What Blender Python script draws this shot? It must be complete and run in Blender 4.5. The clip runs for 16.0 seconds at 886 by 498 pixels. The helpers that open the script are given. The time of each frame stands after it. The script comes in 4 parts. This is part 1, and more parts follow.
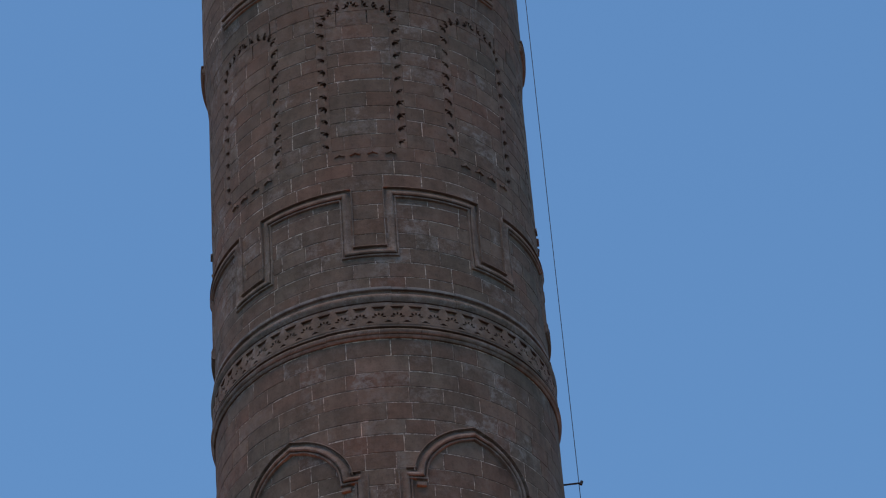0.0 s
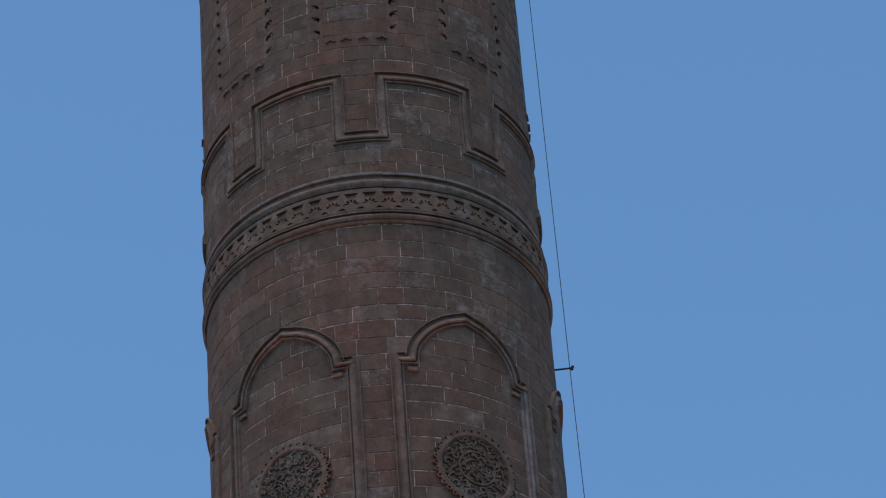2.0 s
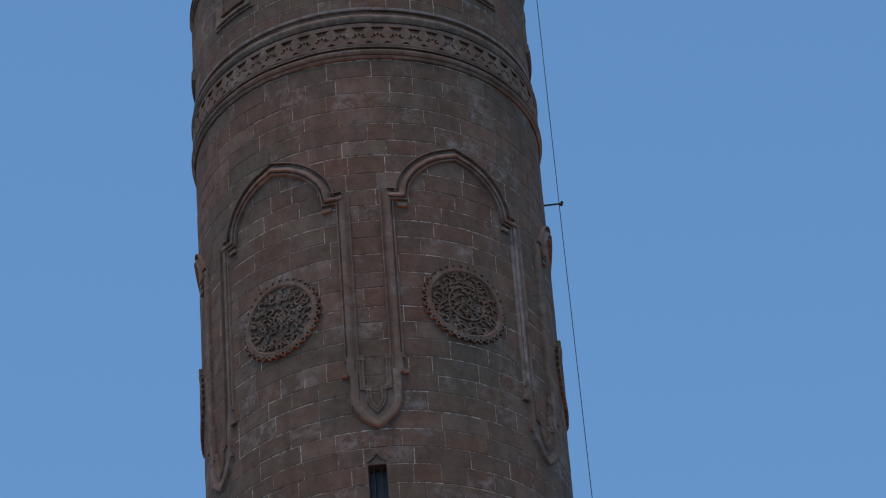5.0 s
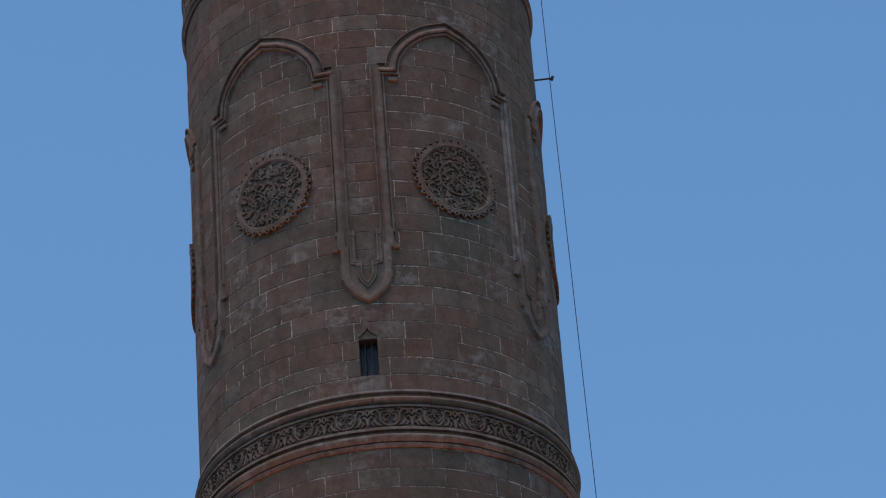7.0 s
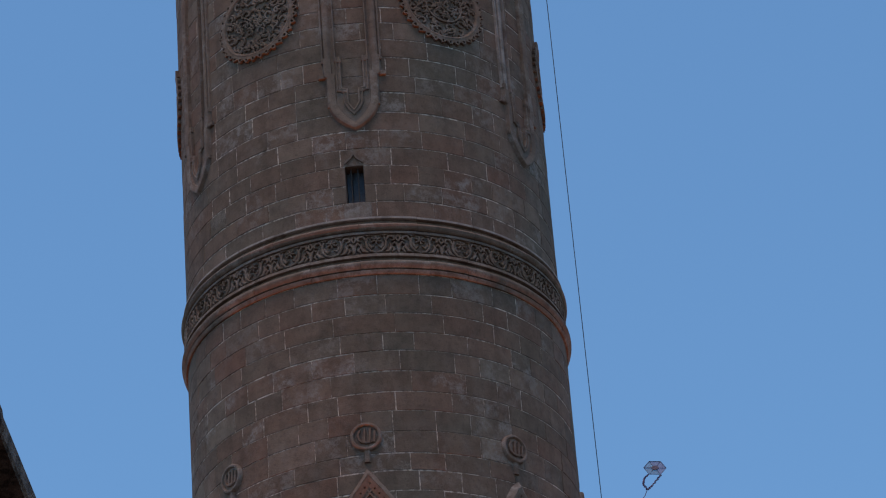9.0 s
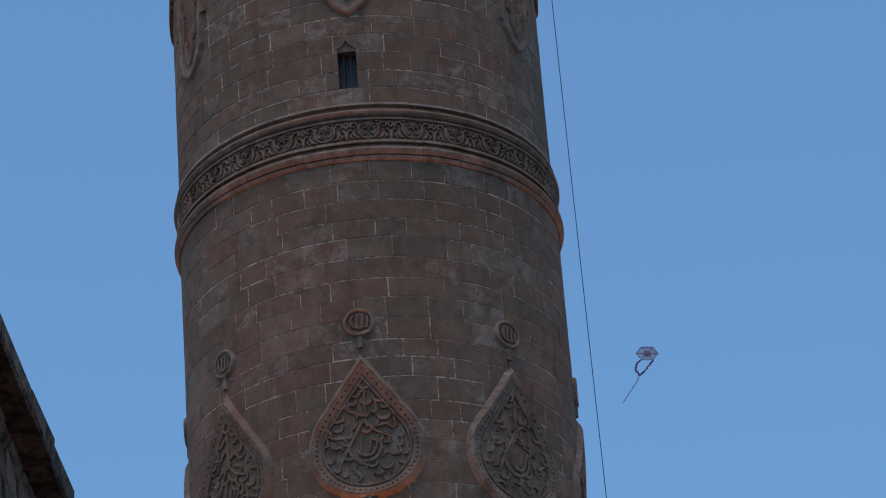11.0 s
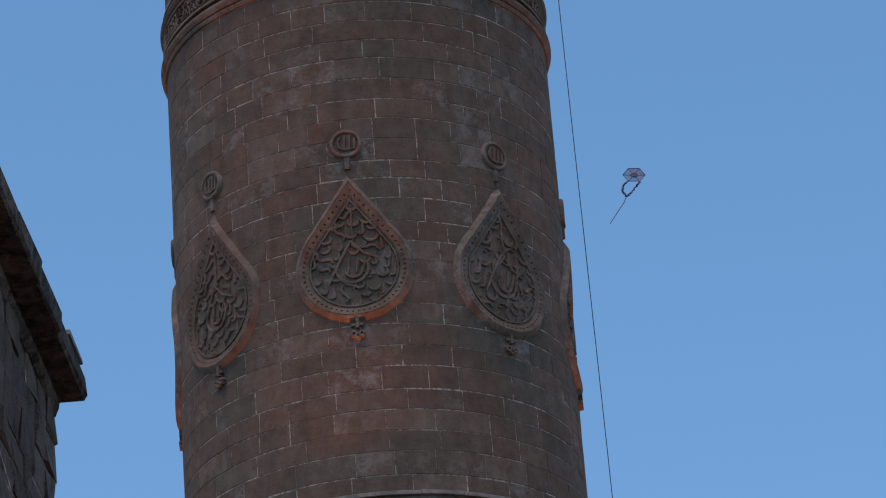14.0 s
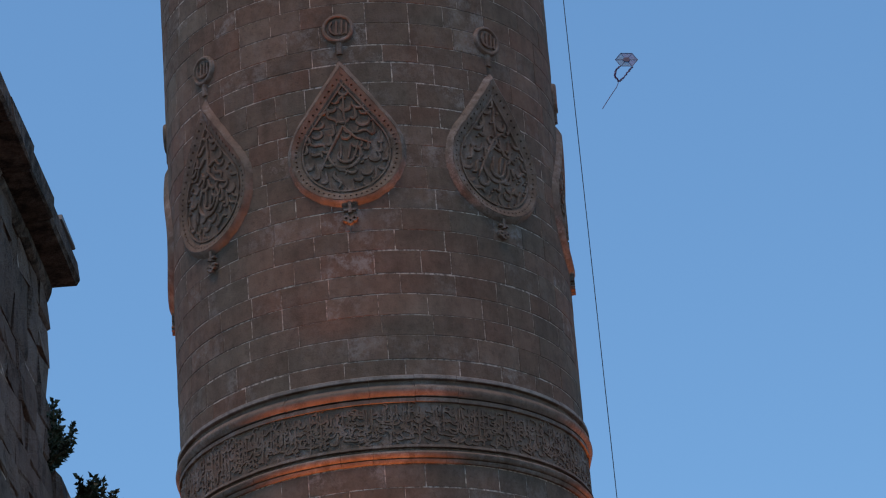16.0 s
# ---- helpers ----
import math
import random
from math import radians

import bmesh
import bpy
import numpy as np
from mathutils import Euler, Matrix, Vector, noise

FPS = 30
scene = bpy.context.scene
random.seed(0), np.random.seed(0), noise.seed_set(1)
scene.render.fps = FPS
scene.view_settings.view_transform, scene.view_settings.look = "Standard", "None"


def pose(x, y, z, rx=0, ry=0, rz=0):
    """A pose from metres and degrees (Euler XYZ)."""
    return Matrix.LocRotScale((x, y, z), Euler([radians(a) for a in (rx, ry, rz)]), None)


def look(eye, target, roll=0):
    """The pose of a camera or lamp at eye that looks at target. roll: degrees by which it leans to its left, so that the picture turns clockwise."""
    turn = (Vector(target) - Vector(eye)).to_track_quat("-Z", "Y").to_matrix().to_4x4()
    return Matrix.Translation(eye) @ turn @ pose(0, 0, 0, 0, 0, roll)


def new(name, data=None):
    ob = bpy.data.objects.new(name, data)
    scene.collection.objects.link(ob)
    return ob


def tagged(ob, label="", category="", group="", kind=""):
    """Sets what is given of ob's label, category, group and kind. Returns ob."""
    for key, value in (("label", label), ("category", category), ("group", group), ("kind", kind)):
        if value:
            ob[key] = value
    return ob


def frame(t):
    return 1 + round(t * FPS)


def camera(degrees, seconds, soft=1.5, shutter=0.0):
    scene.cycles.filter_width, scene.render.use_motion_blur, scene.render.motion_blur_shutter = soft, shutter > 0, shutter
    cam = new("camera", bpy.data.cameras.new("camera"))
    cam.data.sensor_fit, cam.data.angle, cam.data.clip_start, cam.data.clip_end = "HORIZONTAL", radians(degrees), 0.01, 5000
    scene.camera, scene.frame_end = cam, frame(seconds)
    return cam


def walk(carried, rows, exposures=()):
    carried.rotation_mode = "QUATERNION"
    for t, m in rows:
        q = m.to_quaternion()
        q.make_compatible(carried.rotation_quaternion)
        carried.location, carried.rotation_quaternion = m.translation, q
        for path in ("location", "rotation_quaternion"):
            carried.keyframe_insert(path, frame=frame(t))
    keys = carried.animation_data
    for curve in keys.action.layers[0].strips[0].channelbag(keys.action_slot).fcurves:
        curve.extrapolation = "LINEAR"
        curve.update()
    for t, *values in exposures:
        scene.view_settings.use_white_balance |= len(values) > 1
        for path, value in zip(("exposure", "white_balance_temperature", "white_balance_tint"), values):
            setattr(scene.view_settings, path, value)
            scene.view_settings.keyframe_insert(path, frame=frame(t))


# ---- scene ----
# The camera stands in one place and tilts down along the tower.
cam = camera(13.462, 16.0, soft=1.15)
EYE = (0.0, 0.0, 1.6)
LEAN = -4.508
# seconds, degrees to the right, degrees up
ROWS = [
    (0, 1.353, 39.654),
    (0.5, 1.359, 39.315),
    (1, 1.349, 38.920),
    (1.5, 1.351, 38.350),
    (2, 1.350, 37.898),
    (2.5, 1.341, 37.499),
    (3, 1.332, 37.042),
    (3.5, 1.321, 36.607),
    (4, 1.316, 36.223),
    (6.5, 1.299, 33.946),
    (7, 1.301, 33.469),
    (7.5, 1.306, 33.007),
    (8, 1.302, 32.267),
    (8.5, 1.299, 31.559),
    (9, 1.303, 30.820),
    (11.5, 1.272, 28.694),
    (12, 1.274, 28.276),
    (12.5, 1.275, 27.947),
    (13, 1.275, 27.440),
    (13.5, 1.267, 26.845),
    (14, 1.259, 26.342),
    (14.5, 1.249, 25.961),
    (15, 1.247, 25.641),
    (15.5, 1.241, 25.059),
    (16, 1.236, 24.583),
]
walk(cam, [(t, pose(*EYE, 90 + up, 0, -right) @ pose(0, 0, 0, 0, 0, LEAN)) for t, right, up in ROWS],
     exposures=[(0.0, 0.0, 5900, -3), (16.0, 0.0, 5900, -3)])

# ---- world and light ----
world = bpy.data.worlds.new("dusk")
scene.world = world
world.use_nodes = True
wn = world.node_tree.nodes
sky = wn.new("ShaderNodeTexSky")
sky.sky_type = "NISHITA"
sky.sun_disc = False
SUN_UP, SUN_AROUND = 76.0, 208.0
sky.sun_elevation, sky.sun_rotation = radians(SUN_UP), radians(SUN_AROUND)
sky.air_density, sky.dust_density, sky.ozone_density = 1.0, 0.0, 4.0
wn["Background"].inputs["Strength"].default_value = 0.160
world.node_tree.links.new(sky.outputs["Color"], wn["Background"].inputs["Color"])

# The last glow of the sun, wide and warm, from behind the camera.
sun_data = bpy.data.lights.new("sun", "SUN")
sun_data.energy, sun_data.angle, sun_data.color = 2.5, radians(40), (1.0, 0.56, 0.33)
sun = new("sun", sun_data)
sa = radians(SUN_AROUND)
sun.matrix_world = look((30 * math.sin(sa), 30 * math.cos(sa), 30 * math.tan(radians(SUN_UP))), (0, 0, 0))
scene.view_settings.exposure = 0.0

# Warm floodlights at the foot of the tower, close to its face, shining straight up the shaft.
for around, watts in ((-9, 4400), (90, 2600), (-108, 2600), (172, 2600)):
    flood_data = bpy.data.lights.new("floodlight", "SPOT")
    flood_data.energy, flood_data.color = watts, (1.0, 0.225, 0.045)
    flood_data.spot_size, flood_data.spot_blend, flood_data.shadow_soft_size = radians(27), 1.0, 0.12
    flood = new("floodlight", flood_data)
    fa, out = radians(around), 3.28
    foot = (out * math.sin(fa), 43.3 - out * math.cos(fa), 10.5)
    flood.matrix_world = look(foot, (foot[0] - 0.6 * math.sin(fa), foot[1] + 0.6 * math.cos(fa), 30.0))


# ---- materials ----
def material(name):
    m = bpy.data.materials.new(name)
    m.use_nodes = True
    return m, m.node_tree.nodes, m.node_tree.links, m.node_tree.nodes["Principled BSDF"]


def noise_node(n, l, where, scale, detail=4.0, rough=0.6):
    t = n.new("ShaderNodeTexNoise")
    t.inputs["Scale"].default_value, t.inputs["Detail"].default_value, t.inputs["Roughness"].default_value = scale, detail, rough
    l.new(where, t.inputs["Vector"])
    return t.outputs["Fac"]


def ramp(n, l, value, stops):
    r = n.new("ShaderNodeValToRGB")
    e = r.color_ramp.elements
    while len(e) < len(stops):
        e.new(0.5)
    for k, (at, c) in enumerate(stops):
        e[k].position = at
        e[k].color = (*c, 1) if len(c) == 3 else c
    l.new(value, r.inputs["Fac"])
    return r.outputs["Color"]


def mix(n, l, a, b, fac, mode="MIX"):
    x = n.new("ShaderNodeMix")
    x.data_type, x.blend_type = "RGBA", mode
    for sock, v in ((x.inputs[6], a), (x.inputs[7], b), (x.inputs[0], fac)):
        if isinstance(v, (int, float)):
            sock.default_value = v
        elif isinstance(v, tuple):
            sock.default_value = (*v, 1)
        else:
            l.new(v, sock)
    return x.outputs[2]


def grey(v):
    return (v, v, v)


def bump(n, l, bsdf, heights, strength=0.5, distance=0.01):
    add = heights[0]
    for h in heights[1:]:
        a = n.new("ShaderNodeMath")
        l.new(add, a.inputs[0]), l.new(h, a.inputs[1])
        add = a.outputs[0]
    b = n.new("ShaderNodeBump")
    b.inputs["Strength"].default_value, b.inputs["Distance"].default_value = strength, distance
    l.new(add, b.inputs["Height"]), l.new(b.outputs["Normal"], bsdf.inputs["Normal"])


def stone_material(name, tones, source="", pale=0.5, relief=0.010, spots=(17.0, 0.62)):
    """Weathered limestone. source: 'object' or 'island' gives each block a tone of its own."""
    m, n, l, b = material(name)
    geo = n.new("ShaderNodeNewGeometry")
    pos = geo.outputs["Position"]
    if source == "object":
        pick = n.new("ShaderNodeObjectInfo").outputs["Random"]
    elif source == "island":
        pick = geo.outputs["Random Per Island"]
    else:
        pick = ramp(n, l, noise_node(n, l, pos, 3.1, 4.0), [(0.28, grey(0)), (0.72, grey(1))])
    k = len(tones)
    stops = [((i + 0.5) / k, c) for i, c in enumerate(tones)]
    if source:
        # now and then a paler, newer block
        stops = [(0.97 * at, c) for at, c in stops] + [(0.982, tones[-1]), (0.988, tuple(1.28 * v for v in tones[-1]))]
    colour = ramp(n, l, pick, stops)
    # broad weathering: redder and greyer stretches
    broad = noise_node(n, l, pos, 0.55, 4.0)
    colour = mix(n, l, colour, ramp(n, l, broad, [(0.30, (0.79, 0.825, 0.79)), (0.46, (0.92, 0.885, 0.84)), (0.54, (0.965, 0.88, 0.83)), (0.70, (1.05, 0.855, 0.79))]), 1.0, "MULTIPLY")
    # patches inside a block
    patch = noise_node(n, l, pos, 5.0, 6.0, 0.65)
    colour = mix(n, l, colour, ramp(n, l, patch, [(0.25, grey(0.66)), (0.5, grey(1.0)), (0.75, grey(1.28))]), 1.0, "MULTIPLY")
    # rain streaks, drawn out downwards
    tall = n.new("ShaderNodeMapping")
    tall.inputs["Scale"].default_value = (3.2, 3.2, 0.5)
    l.new(pos, tall.inputs["Vector"])
    streak = noise_node(n, l, tall.outputs["Vector"], 1.6, 5.0, 0.6)
    colour = mix(n, l, colour, ramp(n, l, streak, [(0.32, grey(0.80)), (0.52, grey(1.0)), (0.75, grey(1.12))]), 0.8, "MULTIPLY")
    # pale crust and smears, gathered in some stretches and on some blocks
    crust = noise_node(n, l, pos, 5.5, 12.0, 0.82)
    mask = ramp(n, l, crust, [(0.475, grey(0)), (0.525, grey(0.45)), (0.585, grey(1))])
    gather = ramp(n, l, noise_node(n, l, pos, 1.15, 3.0), [(0.42, grey(0.12)), (0.56, grey(1))])
    mask = mix(n, l, mask, gather, 1.0, "MULTIPLY")
    if source:
        again = n.new("ShaderNodeMath")
        again.operation = "MULTIPLY"
        l.new(pick, again.inputs[0])
        again.inputs[1].default_value = 37.3
        own_share = n.new("ShaderNodeMath")
        own_share.operation = "FRACT"
        l.new(again.outputs[0], own_share.inputs[0])
        share = ramp(n, l, own_share.outputs[0], [(0.5, grey(0.18)), (0.75, grey(0.6)), (0.93, grey(1.0))])
        mask = mix(n, l, mask, share, 1.0, "MULTIPLY")
    mask = mix(n, l, mask, grey(min(1.0, 1.3 * pale)), 1.0, "MULTIPLY")
    colour = mix(n, l, colour, (0.285, 0.250, 0.225), mask)
    # dark pits and lichen spots
    spot = noise_node(n, l, pos, spots[0], 6.0, 0.75)
    colour = mix(n, l, colour, ramp(n, l, spot, [(0.33, grey(spots[1])), (0.46, grey(1.0))]), 0.7, "MULTIPLY")
    # grain
    grain = noise_node(n, l, pos, 55.0, 3.0, 0.7)
    colour = mix(n, l, colour, ramp(n, l, grain, [(0.3, grey(0.8)), (0.7, grey(1.16))]), 0.45, "MULTIPLY")
    l.new(colour, b.inputs["Base Color"])
    b.inputs["Roughness"].default_value = 0.92
    b.inputs["Specular IOR Level"].default_value = 0.2
    bump(n, l, b, [grain, patch, spot], 0.6, relief)
    return m


TONES = [(0.144, 0.104, 0.079), (0.122, 0.096, 0.075), (0.163, 0.112, 0.085), (0.140, 0.096, 0.072), (0.128, 0.101, 0.079), (0.176, 0.135, 0.106), (0.151, 0.098, 0.073), (0.134, 0.106, 0.083)]
CARVED = [(0.150, 0.112, 0.087), (0.174, 0.126, 0.097), (0.138, 0.106, 0.083)]
stone_block = stone_material("ashlar_block", TONES, "object", pale=0.55)
stone_wall = stone_material("ashlar_wall", TONES, "island", pale=0.55)
stone_drilled = stone_material("drilled_border_stone", TONES, pale=0.25)
stone_carved = stone_material("carved_stone", CARVED, pale=0.35)
stone_mould = stone_material("moulded_stone", [(0.156, 0.122, 0.099), (0.175, 0.137, 0.112), (0.140, 0.111, 0.090)], pale=0.45)
stone_rim = stone_material("bevelled_rim_stone", [(0.150, 0.121, 0.100), (0.172, 0.142, 0.121), (0.132, 0.106, 0.087)], pale=0.6)
# pale weathering, with the sky's light on the cap tops put into the colour
stone_cap = stone_material("weathered_skylit_stone", [(0.235, 0.21, 0.195), (0.29, 0.265, 0.25), (0.165, 0.145, 0.13)], pale=0.8)
mortar = stone_material("lime_mortar", [(0.14, 0.112, 0.092), (0.26, 0.215, 0.18), (0.62, 0.54, 0.47), (0.13, 0.104, 0.086), (0.58, 0.50, 0.44), (0.15, 0.12, 0.10), (0.42, 0.36, 0.31)], pale=0.3)
rubble_tones = [(0.15, 0.113, 0.093), (0.18, 0.138, 0.116), (0.125, 0.094, 0.077), (0.20, 0.156, 0.132)]
rubble_block = stone_material("rubble_block", rubble_tones, "object", pale=0.8, relief=0.14, spots=(5.0, 0.28))
rubble_wall = stone_material("rubble_wall", rubble_tones, "island", pale=0.8, relief=0.14, spots=(5.0, 0.28))
eave_stone = stone_material("eave_stone", [(0.055, 0.044, 0.038), (0.125, 0.10, 0.085), (0.03, 0.025, 0.022), (0.15, 0.12, 0.102), (0.07, 0.056, 0.048)], pale=0.3, relief=0.05, spots=(6.0, 0.3))


def plain(name, colour, rough=0.6, metal=0.0, vary=0.15, scale=8.0):
    m, n, l, b = material(name)
    pos = n.new("ShaderNodeNewGeometry").outputs["Position"]
    f = noise_node(n, l, pos, scale, 5.0)
    c = mix(n, l, colour, ramp(n, l, f, [(0.3, grey(1 - vary)), (0.7, grey(1 + vary))]), 1.0, "MULTIPLY")
    l.new(c, b.inputs["Base Color"])
    b.inputs["Roughness"].default_value, b.inputs["Metallic"].default_value = rough, metal
    bump(n, l, b, [f], 0.2, 0.004)
    return m


cable_black = plain("cable_sheath", (0.03, 0.03, 0.035), 0.6)
iron = plain("rusted_iron", (0.03, 0.026, 0.025), 0.8, 0.0, 0.3, 30)
shutter_paint = plain("blue_grey_shutter_paint", (0.045, 0.055, 0.075), 0.6, 0, 0.3, 20)
sheet_metal = plain("zinc_sheet", (0.14, 0.145, 0.15), 0.6, 0.4, 0.3, 6)
leaf_green = plain("leaf", (0.028, 0.042, 0.02), 0.6, 0, 0.4, 9)
stem_brown = plain("stem", (0.09, 0.07, 0.045), 0.8)
paving = stone_material("paving_stone", [(0.13, 0.115, 0.10), (0.16, 0.14, 0.12)], pale=0.2)


# ---- tower geometry: angle th (degrees, 0 faces the camera, + to its right), height z, relief h ----
AXIS_Y = 43.3
RU = 2.46
STEPS = [(0, 2.52), (17, 2.5), (25.6, 2.495), (26.5, 2.475), (33.9, 2.462), (34.8, 2.435), (40.3, 2.42), (41.1, 2.485), (60, 2.48)]


def radius(z):
    for (z0, r0), (z1, r1) in zip(STEPS, STEPS[1:]):
        if z <= z1:
            return r0 + (r1 - r0) * (z - z0) / (z1 - z0)
    return STEPS[-1][1]


def on(th, z, h=0.0):
    r = radius(z) + h
    a = radians(th)
    return (r * math.sin(a), -r * math.cos(a), z)


def deg(u):
    return math.degrees(u / RU)


class Shape:
    """Vertices and faces of one mesh."""

    def __init__(self):
        self.v, self.f = [], []

    def add(self, verts, faces):
        k = len(self.v)
        self.v += verts
        self.f += [tuple(k + i for i in q) for q in faces]

    def mesh(self, name, mat, sharp=40, choose=None):
        me = bpy.data.meshes.new(name)
        me.from_pydata(self.v, [], self.f)
        me.validate()
        bm = bmesh.new()
        bm.from_mesh(me)
        bmesh.ops.recalc_face_normals(bm, faces=bm.faces)
        bm.to_mesh(me)
        bm.free()
        if sharp:
            me.shade_smooth()
            me.set_sharp_from_angle(angle=radians(sharp))
        for one in mat if isinstance(mat, (list, tuple)) else (mat,):
            me.materials.append(one)
        if choose:
            for q in me.polygons:
                q.material_index = choose(*q.center)
        return me


def part(name, shape, mat, parent, label="", turn=0.0, sharp=40, choose=None):
    me = shape if isinstance(shape, bpy.types.Mesh) else shape.mesh(name, mat, sharp, choose)
    ob = new(name, me)
    ob.parent = parent
    ob.rotation_euler[2] = radians(turn)
    return tagged(ob, label)


def thing(name, at, label, category, group="", kind=""):
    ob = new(name)
    ob.location = at
    return tagged(ob, label, category, group, kind)


def densify(path, step=0.09):
    out = [path[0]]
    for (a, b), (c, d) in zip(path, path[1:]):
        k = max(1, math.ceil(math.hypot(c - a, d - b) / step))
        out += [(a + (c - a) * i / k, b + (d - b) * i / k) for i in range(1, k + 1)]
    return out


def sweep(s, path, profile, closed=False, where=None, step=0.09):
    """A profile [(across, h)] drawn along a path [(u, z)] on the tower's face; + across lies to the path's left."""
    where = where or (lambda u, z, h: on(deg(u), z, h))
    pts = densify(path + [path[0]] if closed else path, step)
    if closed:
        pts = pts[:-1]
    n, k = len(pts), len(profile)
    verts = []
    for i, (u, z) in enumerate(pts):
        p0 = pts[i - 1] if i or closed else None
        p1 = pts[(i + 1) % n] if i < n - 1 or closed else None
        ds = []
        for a, b in ((p0, (u, z)), ((u, z), p1)):
            if a and b:
                q = math.hypot(b[0] - a[0], b[1] - a[1]) or 1e-9
                ds.append(((b[0] - a[0]) / q, (b[1] - a[1]) / q))
        tx, tz = sum(d[0] for d in ds), sum(d[1] for d in ds)
        q = math.hypot(tx, tz) or 1e-9
        tx, tz = tx / q, tz / q
        m = 1 / max(0.45, tx * ds[0][0] + tz * ds[0][1])
        verts += [where(u - tz * o * m, z + tx * o * m, h) for o, h in profile]
    faces = []
    for i in range(n if closed else n - 1):
        j = (i + 1) % n
        faces += [(i * k + a, i * k + a + 1, j * k + a + 1, j * k + a) for a in range(k - 1)]
    if not closed:
        faces += [tuple(range(k)), tuple((n - 1) * k + a for a in reversed(range(k)))]
    s.add(verts, faces)


def bar(s, path, width, h0, h1, step=0.05):
    """A raised stroke with sloping sides."""
    w = width / 2
    sweep(s, path, [(-w, h0), (-w * 0.72, h1), (w * 0.72, h1), (w, h0)], step=step)


def stroke(s, path, width, h0, h1, ends=0.35):
    """A carved stroke that swells in its middle and thins at its ends."""
    pts = densify(path, 0.07)
    n = len(pts)
    verts = []
    for i, (u, z) in enumerate(pts):
        a, b = pts[max(i - 1, 0)], pts[min(i + 1, n - 1)]
        q = math.hypot(b[0] - a[0], b[1] - a[1]) or 1e-9
        x, y = -(b[1] - a[1]) / q, (b[0] - a[0]) / q
        w = width / 2 * (ends + (1 - ends) * math.sin(math.pi * i / (n - 1)) ** 0.7)
        verts += [on(deg(u + o * w * x), z + o * w * y, h) for o, h in ((-1, h0), (-0.75, h1 - 0.006), (0, h1), (0.75, h1 - 0.006), (1, h0))]
    faces = [(i * 5 + a, i * 5 + a + 1, i * 5 + a + 6, i * 5 + a + 5) for i in range(n - 1) for a in range(4)]
    s.add(verts, faces + [(0, 1, 2, 3, 4), tuple((n - 1) * 5 + a for a in (4, 3, 2, 1, 0))])


def slab(s, th0, th1, z0, z1, h0, h1, edge=0.0035, seg=None):
    """A curved block of the tower's face with worn edges."""
    seg = seg or max(1, math.ceil((th1 - th0) / 3.4))
    e = math.degrees(edge / 2.45)
    verts = []
    ths = [th0 + (th1 - th0) * i / seg for i in range(seg + 1)]
    ins = [th0 + e] + ths[1:-1] + [th1 - e]
    for row in ((z0, h0, ths), (z0, h1 - edge, ths), (z0 + edge, h1, ins), (z1 - edge, h1, ins), (z1, h1 - edge, ths), (z1, h0, ths)):
        verts += [on(t, row[0], row[1]) for t in row[2]]
    k = seg + 1
    faces = [(r * k + i, r * k + i + 1, (r + 1) * k + i + 1, (r + 1) * k + i) for r in range(5) for i in range(seg)]
    for c in (0, seg):
        faces += [(0 * k + c, 1 * k + c, 4 * k + c, 5 * k + c), (1 * k + c, 2 * k + c, 3 * k + c, 4 * k + c)]
    s.add(verts, faces)


def revolve(s, profile, seg=180, th0=0.0, th1=360.0):
    """A ring round the tower from a profile [(z, h)]."""
    full = th1 - th0 >= 360
    n, k = (seg if full else seg + 1), len(profile)
    verts = [on(th0 + (th1 - th0) * i / seg, z, h) for i in range(n) for z, h in profile]
    faces = [(i * k + a, i * k + a + 1, ((i + 1) % n) * k + a + 1, ((i + 1) % n) * k + a) for i in range(seg) for a in range(k - 1)]
    s.add(verts, faces)


def arc(cu, cz, r, a0, a1, n=10, squash=1.0):
    return [(cu + r * math.cos(radians(a0 + (a1 - a0) * i / n)), cz + squash * r * math.sin(radians(a0 + (a1 - a0) * i / n))) for i in range(n + 1)]


def spiral(cu, cz, r0, r1, a0, a1, n=14):
    out = []
    for i in range(n + 1):
        f = i / n
        r, a = r0 + (r1 - r0) * f, radians(a0 + (a1 - a0) * f)
        out.append((cu + r * math.cos(a), cz + r * math.sin(a)))
    return out


# ---- ground ----
s = Shape()
s.add([(-3000, -3000, 0), (3000, -3000, 0), (3000, 3000, 0), (-3000, 3000, 0)], [(0, 1, 2, 3)])
ground = new("ground", s.mesh("ground", paving, 0))
tagged(ground, "grey-brown stone paved courtyard ground", "ground", kind="structure")

# ---- the minaret ----
minaret = thing("minaret", (0, AXIS_Y, 0), "tall round minaret of weathered reddish-brown ashlar stone with carved bands", "minaret")

WINDOW = (-5.75, -0.2, 26.735, 27.29)
TOP = 43.2
COURSES = []
FIXED = (26.735, 27.29, 37.4826, 39.9329, 40.4774)
course_rng = random.Random(17)
for lo, hi, k in ((0.0, 17.56, 63), (18.62, 25.64, 25), (26.46, 33.9, 27), (34.76, TOP, 31)):
    cut = [lo + (hi - lo) * i / k for i in range(k + 1)]
    cut = [z + (course_rng.uniform(-0.020, 0.020) if lo < z < hi and all(abs(z - q) > 0.05 for q in FIXED) else 0.0) for z in cut]
    COURSES += list(zip(cut, cut[1:]))

PIT_TOP = COURSES[-10][0]
